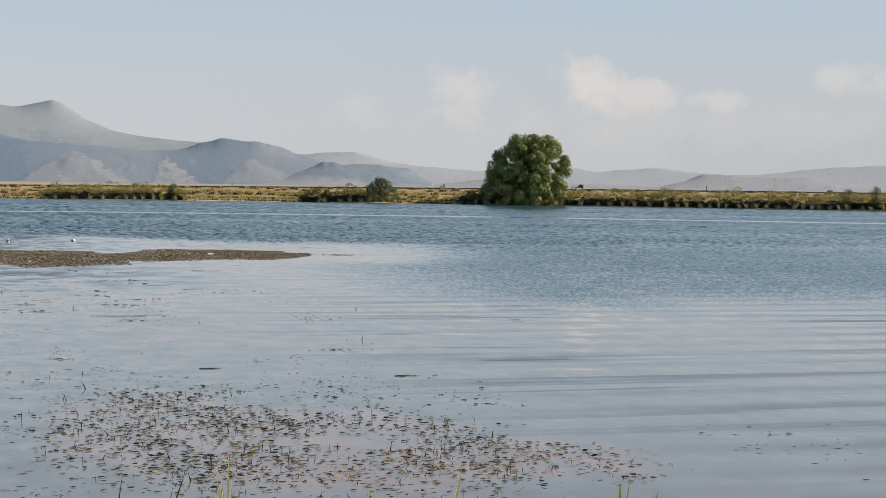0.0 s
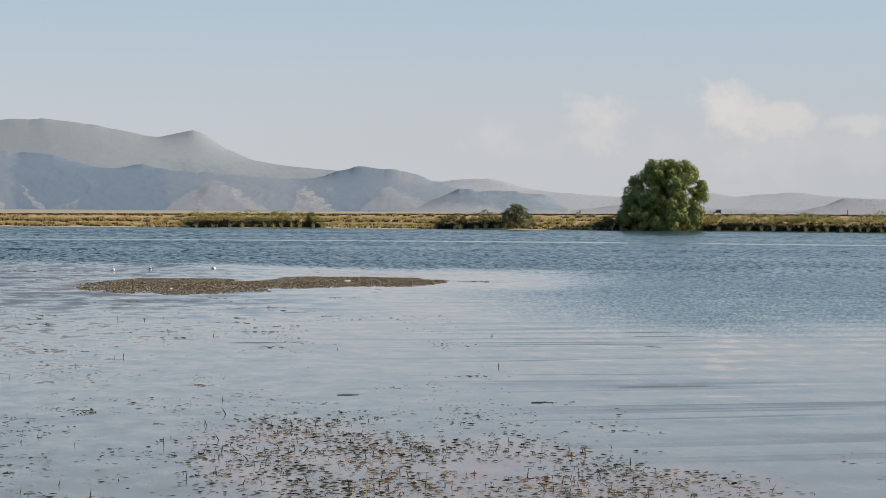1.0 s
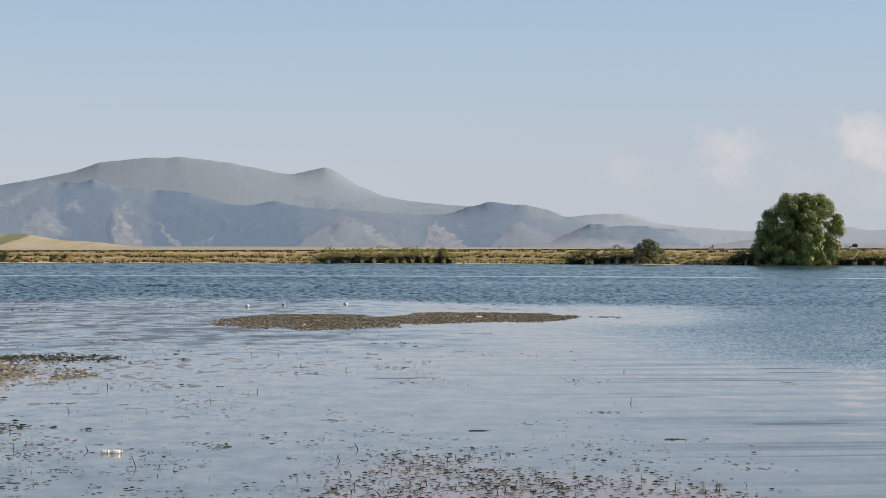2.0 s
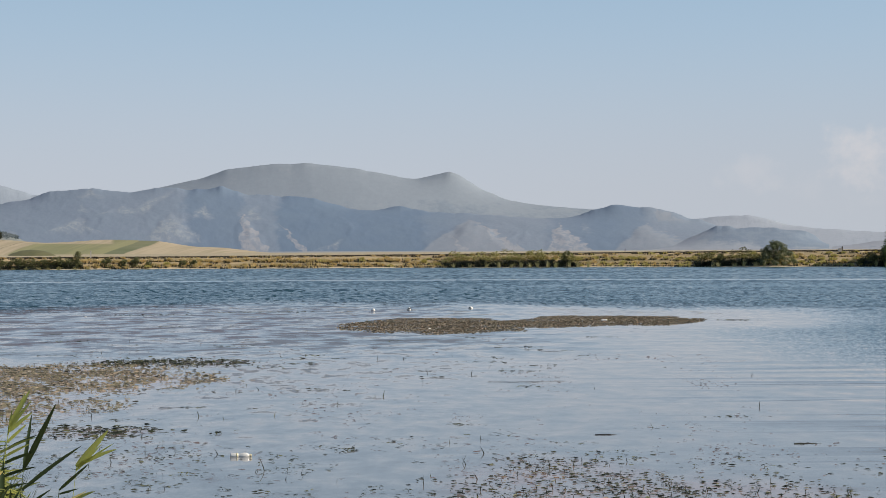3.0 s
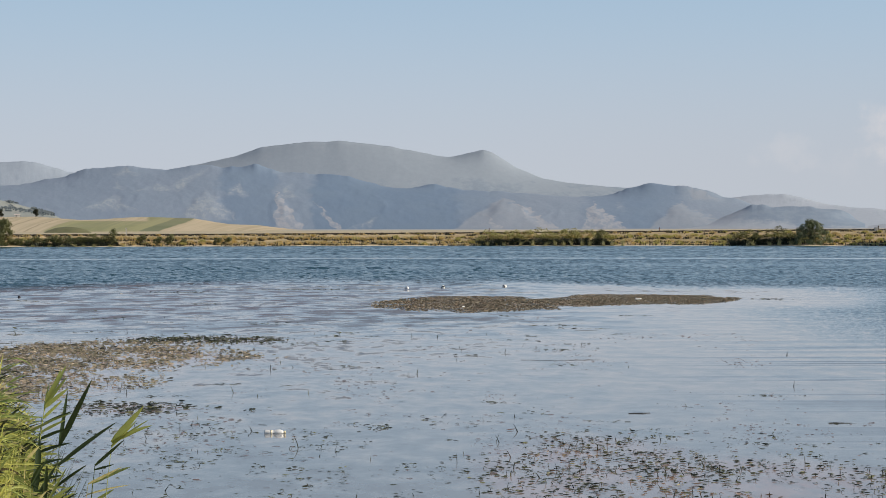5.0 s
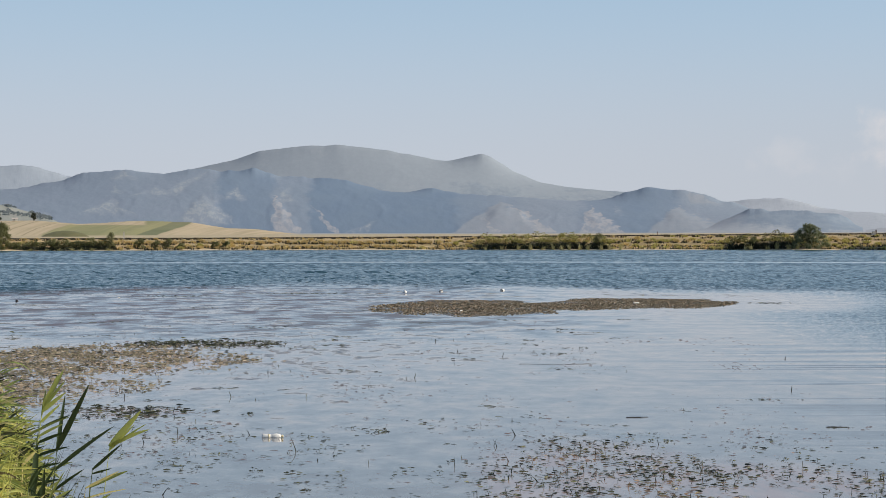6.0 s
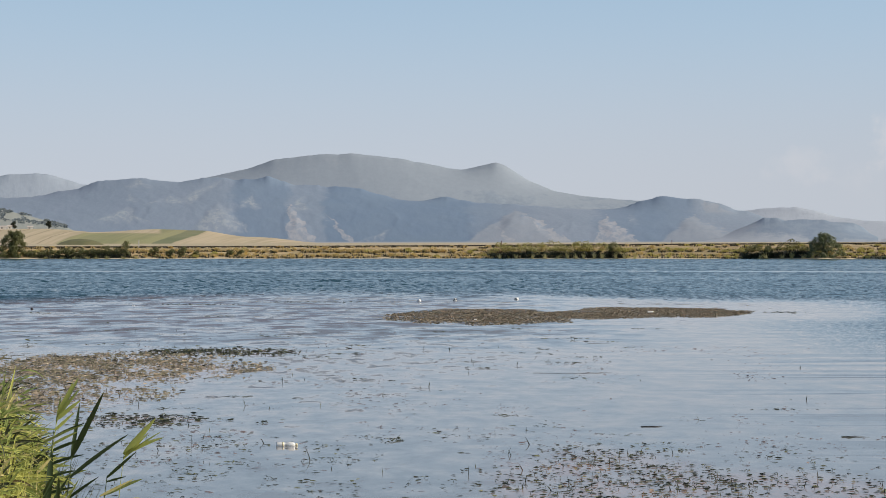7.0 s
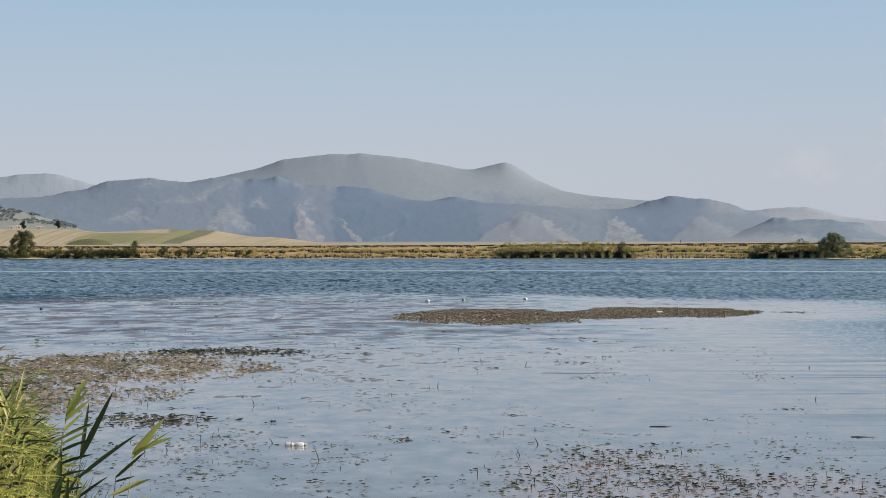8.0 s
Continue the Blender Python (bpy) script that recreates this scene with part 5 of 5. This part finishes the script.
def reed(base, tip, leaves, label, mat, seed, group="reeds on the near shore", bow=0.0, thick=0.006):
    """A reed: stem from base to tip, leaves as (share of the stem, run to the east, rise, width, droop)."""
    rng = random.Random(seed)
    root = thing("reed", base, label, "reed", group)
    t = tip - base
    line = [t * s + Vector((bow * s * (1 - s), 0, 0)) for s in (0, 0.25, 0.5, 0.75, 1.0)]
    part("stem", mesh_from("stem", *tube(line, [thick, thick * 0.9, thick * 0.8, thick * 0.6, thick * 0.3], 6), mat, True), mat, root)
    for s, run, rise, width, droop in leaves:
        p = t * s + Vector((bow * s * (1 - s), 0, 0))
        depth = rng.uniform(-0.12, 0.05)
        pts = [p + Vector((run * q, depth * q, rise * q - droop * q * q)) for q in (0, 0.15, 0.35, 0.55, 0.75, 0.9, 1.0)]
        part("leaf", mesh_from("leaf", *long_leaf(pts, width * (0.72 if mat is DARK_REED else 1.0)), mat, True), mat, root)
    return root


def V(x, y, z):
    return Vector((x, y, z))


TALL_REED = leaf_material("tall_reed_leaves", (0.30, 0.33, 0.150), (0.13, 0.155, 0.070), (0.40, 0.34, 0.20), 0.15, 0.3)
DARK_REED = leaf_material("dark_reed_leaves", (0.060, 0.095, 0.030), (0.025, 0.050, 0.018), None, 0.0, 0.18)
LIGHT_REED = leaf_material("light_reed_leaves", (0.54, 0.56, 0.160), (0.27, 0.33, 0.085), None, 0.0, 0.42)
reed(V(-1.90, 8.0, 0.0), V(-1.735, 8.0, 1.47), [(1.0, 0.175, 0.32, 0.042, 0.0), (0.99, 0.036, 0.275, 0.028, 0.0), (0.93, 0.285, 0.24, 0.030, 0.03), (0.86, 0.17, 0.13, 0.022, 0.01)],
     "dark green reed with broad upright leaves", DARK_REED, 1)
reed(V(-1.93, 7.9, 0.0), V(-1.84, 7.95, 1.25), [(1.0, 0.012, 0.26, 0.050, 0.0), (0.97, 0.10, 0.17, 0.025, 0.0), (0.93, -0.10, 0.16, 0.025, 0.02)],
     "dark green reed with a broad folded leaf", DARK_REED, 2)
reed(V(-1.72, 8.0, 0.0), V(-1.567, 8.0, 1.369), [(1.0, 0.157, 0.135, 0.024, 0.0), (0.985, 0.10, 0.03, 0.016, 0.0), (0.80, 0.12, 0.14, 0.020, 0.02)], "slender dark reed leaning over the water", DARK_REED, 3)
reed(V(-1.66, 8.0, 0.0), V(-1.485, 8.0, 1.48), [(1.0, 0.205, 0.120, 0.022, 0.03), (1.0, 0.170, 0.185, 0.034, 0.0), (0.99, 0.19, 0.15, 0.012, 0.02), (0.985, 0.14, 0.14, 0.012, 0.0)], "light green reed with fresh leaves over the water", LIGHT_REED, 4, thick=0.004)
reed(V(-1.66, 8.1, 0.0), V(-1.60, 8.1, 1.27), [(1.0, 0.19, 0.10, 0.022, 0.02), (0.92, 0.11, 0.08, 0.018, 0.01)], "thin yellow-green reed over the water", LIGHT_REED, 5)
reed(V(-2.02, 8.0, 0.0), V(-1.80, 8.0, 1.68), [(1.0, 0.095, 0.165, 0.026, 0.0), (1.0, 0.07, 0.12, 0.020, -0.03), (0.99, 0.115, 0.135, 0.018, 0.0), (0.98, 0.13, 0.11, 0.022, 0.01), (0.95, 0.12, 0.10, 0.016, 0.0), (0.93, 0.15, 0.08, 0.012, 0.02), (0.91, 0.13, 0.075, 0.015, 0.01), (0.97, 0.02, 0.13, 0.012, 0.0)],
     "tall light green reed with a leafy feathered top", LIGHT_REED, 6, bow=-0.05)
reed(V(-2.00, 8.05, 0.0), V(-1.83, 8.05, 1.60), [(0.97, 0.17, 0.10, 0.022, 0.02), (0.93, 0.18, 0.09, 0.024, 0.02), (0.89, 0.17, 0.07, 0.022, 0.02), (0.85, 0.16, 0.07, 0.020, 0.02), (0.80, 0.15, 0.06, 0.020, 0.02)],
     "dark green reed with layered leaves under a lighter one", DARK_REED, 7, bow=-0.04)
reed(V(-1.78, 8.0, 0.0), V(-1.60, 8.0, 1.28), [(1.0, 0.18, 0.095, 0.014, 0.0), (0.96, 0.20, 0.06, 0.010, 0.02), (0.90, 0.12, 0.09, 0.010, 0.01), (0.86, -0.06, 0.10, 0.009, 0.0)], "pale straw reed with a dry top over the water", GRASS, 8, thick=0.004)
reed(V(-1.86, 7.95, 0.0), V(-1.80, 7.95, 1.17), [(1.0, 0.025, 0.22, 0.034, 0.0), (0.97, 0.16, 0.16, 0.016, 0.0), (0.95, -0.03, 0.20, 0.014, 0.0)], "dark green reed with one broad blade", DARK_REED, 9)
for k, (u, z) in enumerate(((-2.10, 1.93), (-2.03, 1.88), (-2.16, 1.97))):
    reed(V(u - 0.10, 8.3, 0.0), V(u * 8.3 / 8, 8.3, 2.5 - (2.5 - z) * 8.3 / 8),
         [(1.0, 0.10, 0.035, 0.010, 0.03), (0.99, 0.08, 0.075, 0.009, 0.02), (0.98, -0.08, 0.03, 0.008, 0.04), (0.97, 0.12, 0.03, 0.010, 0.06), (0.95, -0.06, 0.06, 0.008, 0.03), (0.94, 0.11, 0.02, 0.010, 0.05)],
         "tall grey-green reed with a bushy top", TALL_REED, 300 + k, thick=0.004)
_rng = random.Random(91)
for k in range(30):
    x = -1.84 - abs(_rng.gauss(0, 0.22))
    y = _rng.uniform(7.5, 8.9)
    h = 1.14 + 0.42 * smoothstep(-1.8, -2.1, x) + _rng.uniform(-0.08, 0.10)
    lean = _rng.uniform(0.02, 0.16)
    many = [(_rng.uniform(0.66, 1.0), _rng.choice((-1, 1, 1, 1, 1)) * _rng.uniform(0.06, 0.18), _rng.uniform(0.0, 0.17), _rng.uniform(0.010, 0.020), _rng.uniform(0.0, 0.06)) for q in range(_rng.randint(5, 8))]
    light = _rng.random() < (0.5 if x > -1.95 else 0.96)
    reed(V(x * y / 8, y, 0.0), V(x * y / 8 + lean, y, h), many, "light green reed with narrow leaves" if light else "dark green reed with narrow leaves", (GRASS if light and k % 2 and x < -1.95 else LIGHT_REED) if light else DARK_REED, 100 + k)
for k in range(6):
    u = _rng.uniform(-2.35, -2.02)
    y = _rng.uniform(8.4, 9.6)
    h = 1.68 + _rng.uniform(-0.10, 0.12)
    many = [(_rng.uniform(0.85, 1.0), _rng.choice((-1, 1, 1)) * _rng.uniform(0.06, 0.16), _rng.uniform(-0.02, 0.08), _rng.uniform(0.008, 0.016), _rng.uniform(0.0, 0.06)) for q in range(_rng.randint(2, 4))]
    reed(V(u * y / 8, y, 0.0), V(u * y / 8 + _rng.uniform(0.0, 0.12), y, 2.5 - (2.5 - h) * y / 8), many, "thin grey-green reed bent by the wind", TALL_REED, 200 + k, thick=0.003)


def build_shore_grass():
    """The thick grass round the reeds: slanting stems, leaves that arch over with the wind, and dark blades among and
    behind them as painted shade.
    """
    rng = random.Random(95)
    pale, fresh, dark = Pile(), Pile(), Pile()

    def rim(u):
        return 1.16 + 0.54 * smoothstep(-1.70, -2.04, u)

    def arch(pile, at, angle, length, width, droop):
        """A leaf that rises at an angle and bends over to its tip."""
        pts = []
        for k in range(6):
            q = k / 5
            pts.append(at + V(math.cos(angle) * length * q, rng.gauss(0, 0.004), math.sin(angle) * length * q - droop * length * q * q))
        pile.add(*long_leaf(pts, width, (rng.uniform(-0.1, 1.6), -1, rng.uniform(-0.2, 0.9))))

    for k in range(330):  # stems
        u = -1.86 - abs(rng.gauss(0, 0.29))
        y = rng.uniform(7.0, 8.4) if u < -1.97 else rng.uniform(8.1, 8.9)
        lean = rng.uniform(0.05, 0.34)
        top = 2.5 - (2.5 - rim(u) + rng.uniform(0.0, 0.35)) * y / 8
        pile = dark if rng.random() < 0.4 else pale
        pile.blade(V(u * y / 8 - lean, y, 0.0), V(lean, 0, 0), max(0.4, top), rng.uniform(0.008, 0.015), V(rng.uniform(0.0, 0.12), 0, 0), rng.uniform(0.2, 1.2))
    for k in range(3200):  # leaves
        u = -1.84 - abs(rng.gauss(0, 0.27))
        y = rng.uniform(7.0, 8.3) if u < -1.97 else rng.uniform(8.1, 8.9)
        z = rng.uniform(1.02, rim(u) + 0.02)
        high = (z - 1.05) / max(0.1, rim(u) - 1.05)
        right = rng.random() < 0.72
        angle = rng.uniform(0.0, 1.5) if right else math.pi - rng.uniform(0.2, 1.4)
        # the dark share imitates shadowed gaps between the leaves
        pick = rng.random()
        pile = dark if pick < 0.28 else fresh if pick < 0.36 + 0.40 * high else pale
        arch(pile, V(u * y / 8 - 0.05, y, 2.5 - (2.5 - z) * y / 8), angle, 0.06 + 0.18 * rng.random() ** 1.6, rng.uniform(0.007, 0.016), rng.uniform(-0.1, 0.7))
    for k in range(520):  # dark blades behind, as the shade deep in the grass
        y = rng.uniform(8.4, 9.4)
        u = -1.80 - abs(rng.gauss(0, 0.32))
        a = rng.uniform(0, 6.28)
        out = V(math.cos(a), math.sin(a), 0)
        top = 2.5 - (2.5 - rim(u) + 0.10 + abs(rng.gauss(0, 0.14))) * y / 8
        dark.blade(V(u * y / 8, y, 0.0), out * 0.10, max(0.4, top), rng.uniform(0.014, 0.030), out * rng.uniform(0.05, 0.28) + V(rng.uniform(0, 0.2), 0, 0), rng.uniform(-1.2, 1.2))
    for k in range(60):  # thin leaves that stand out above the rest
        y = rng.uniform(8.0, 9.2)
        u = rng.uniform(-2.30, -1.98)
        z = 1.62 + rng.uniform(0.0, 0.26)
        arch(dark if k % 4 == 0 else fresh, V(u * y / 8, y, 2.5 - (2.5 - z) * y / 8), rng.uniform(0.2, 1.0), rng.uniform(0.06, 0.17), rng.uniform(0.007, 0.013), rng.uniform(0.1, 0.9))
    tagged(new("shore_grass", pale.mesh("shore_grass", GRASS)), "thick yellow-green grass round the near reeds", "grass", kind="stuff")
    tagged(new("shore_grass", fresh.mesh("shore_grass", FRESH)), "fresh green arching leaves among the near grass", "grass", kind="stuff")
    tagged(new("shore_grass", dark.mesh("shore_grass", GAP_SHADE)), "dark blades standing in for shaded gaps in and behind the near grass", "grass", kind="stuff")


FRESH = leaf_material("fresh_grass", (0.50, 0.56, 0.160), (0.22, 0.29, 0.080), (0.60, 0.56, 0.26), 0.12, 0.40)
GAP_SHADE = leaf_material("grass_gap_shade", (0.085, 0.100, 0.036), (0.022, 0.030, 0.013), (0.22, 0.17, 0.08), 0.12, 0.1)
build_shore_grass()


def grass_tuft(label, mat, *blades):
    """A tuft at the near water's edge, 7 m out. blades: bearing and height of the tip, bearing and height where the blade begins to lean, width."""
    first = blades[0]
    foot = polar(first[2], 7.0)
    foot.z = ground_height(first[2], 7.0) - 0.03
    root = thing("grass_tuft", foot, label, "grass", "grass tufts at the near shore")
    for tip_b, tip_z, low_b, low_z, width in blades:
        base = foot.lerp(polar(low_b, 7.0, foot.z), 0.35)
        a, c = polar(low_b, 7.0, low_z - 0.12), polar(tip_b, 7.0, tip_z)
        pts = [base - foot, (base + a) / 2 - foot, a - foot] + [a.lerp(c, q) - foot for q in (0.3, 0.55, 0.8, 1.0)]
        part("blade", mesh_from("blade", *long_leaf(pts, width), mat, True), mat, root)


grass_tuft("pale green grass tuft at the water's edge", GRASS, (8.07, 1.385, 8.05, 1.185, 0.014), (7.56, 1.35, 7.96, 1.185, 0.012), (8.21, 1.309, 8.11, 1.185, 0.011), (7.8, 1.30, 8.0, 1.18, 0.010))
grass_tuft("fresh green broad grass at the water's edge", LIGHT_REED, (8.49, 1.235, 8.19, 1.185, 0.018), (7.45, 1.225, 7.99, 1.185, 0.014))
grass_tuft("thin dark grass stalk at the water's edge", DARK_REED, (4.51, 1.295, 4.25, 1.192, 0.010))
grass_tuft("thin dark leaning grass stalk", DARK_REED, (6.63, 1.306, 5.99, 1.188, 0.012), (6.2, 1.24, 5.9, 1.17, 0.009))
grass_tuft("dark bent grass blade at the water's edge", DARK_REED, (11.27, 1.214, 10.89, 1.184, 0.016))
grass_tuft("pale straw grass stem at the water's edge", GRASS, (12.94, 1.249, 12.73, 1.184, 0.020))
grass_tuft("pale broad grass blade leaning over the water", GRASS, (16.09, 1.321, 15.66, 1.188, 0.020))
grass_tuft("short dark grass stalk", DARK_REED, (19.6, 1.218, 19.64, 1.199, 0.010))
grass_tuft("fresh green broad grass blade with a thin pale stem", LIGHT_REED, (21.51, 1.278, 21.46, 1.206, 0.034), (21.88, 1.331, 21.65, 1.207, 0.011))
grass_tuft("fresh green bent grass blades", LIGHT_REED, (22.84, 1.245, 22.35, 1.21, 0.022), (22.69, 1.23, 22.27, 1.209, 0.020))
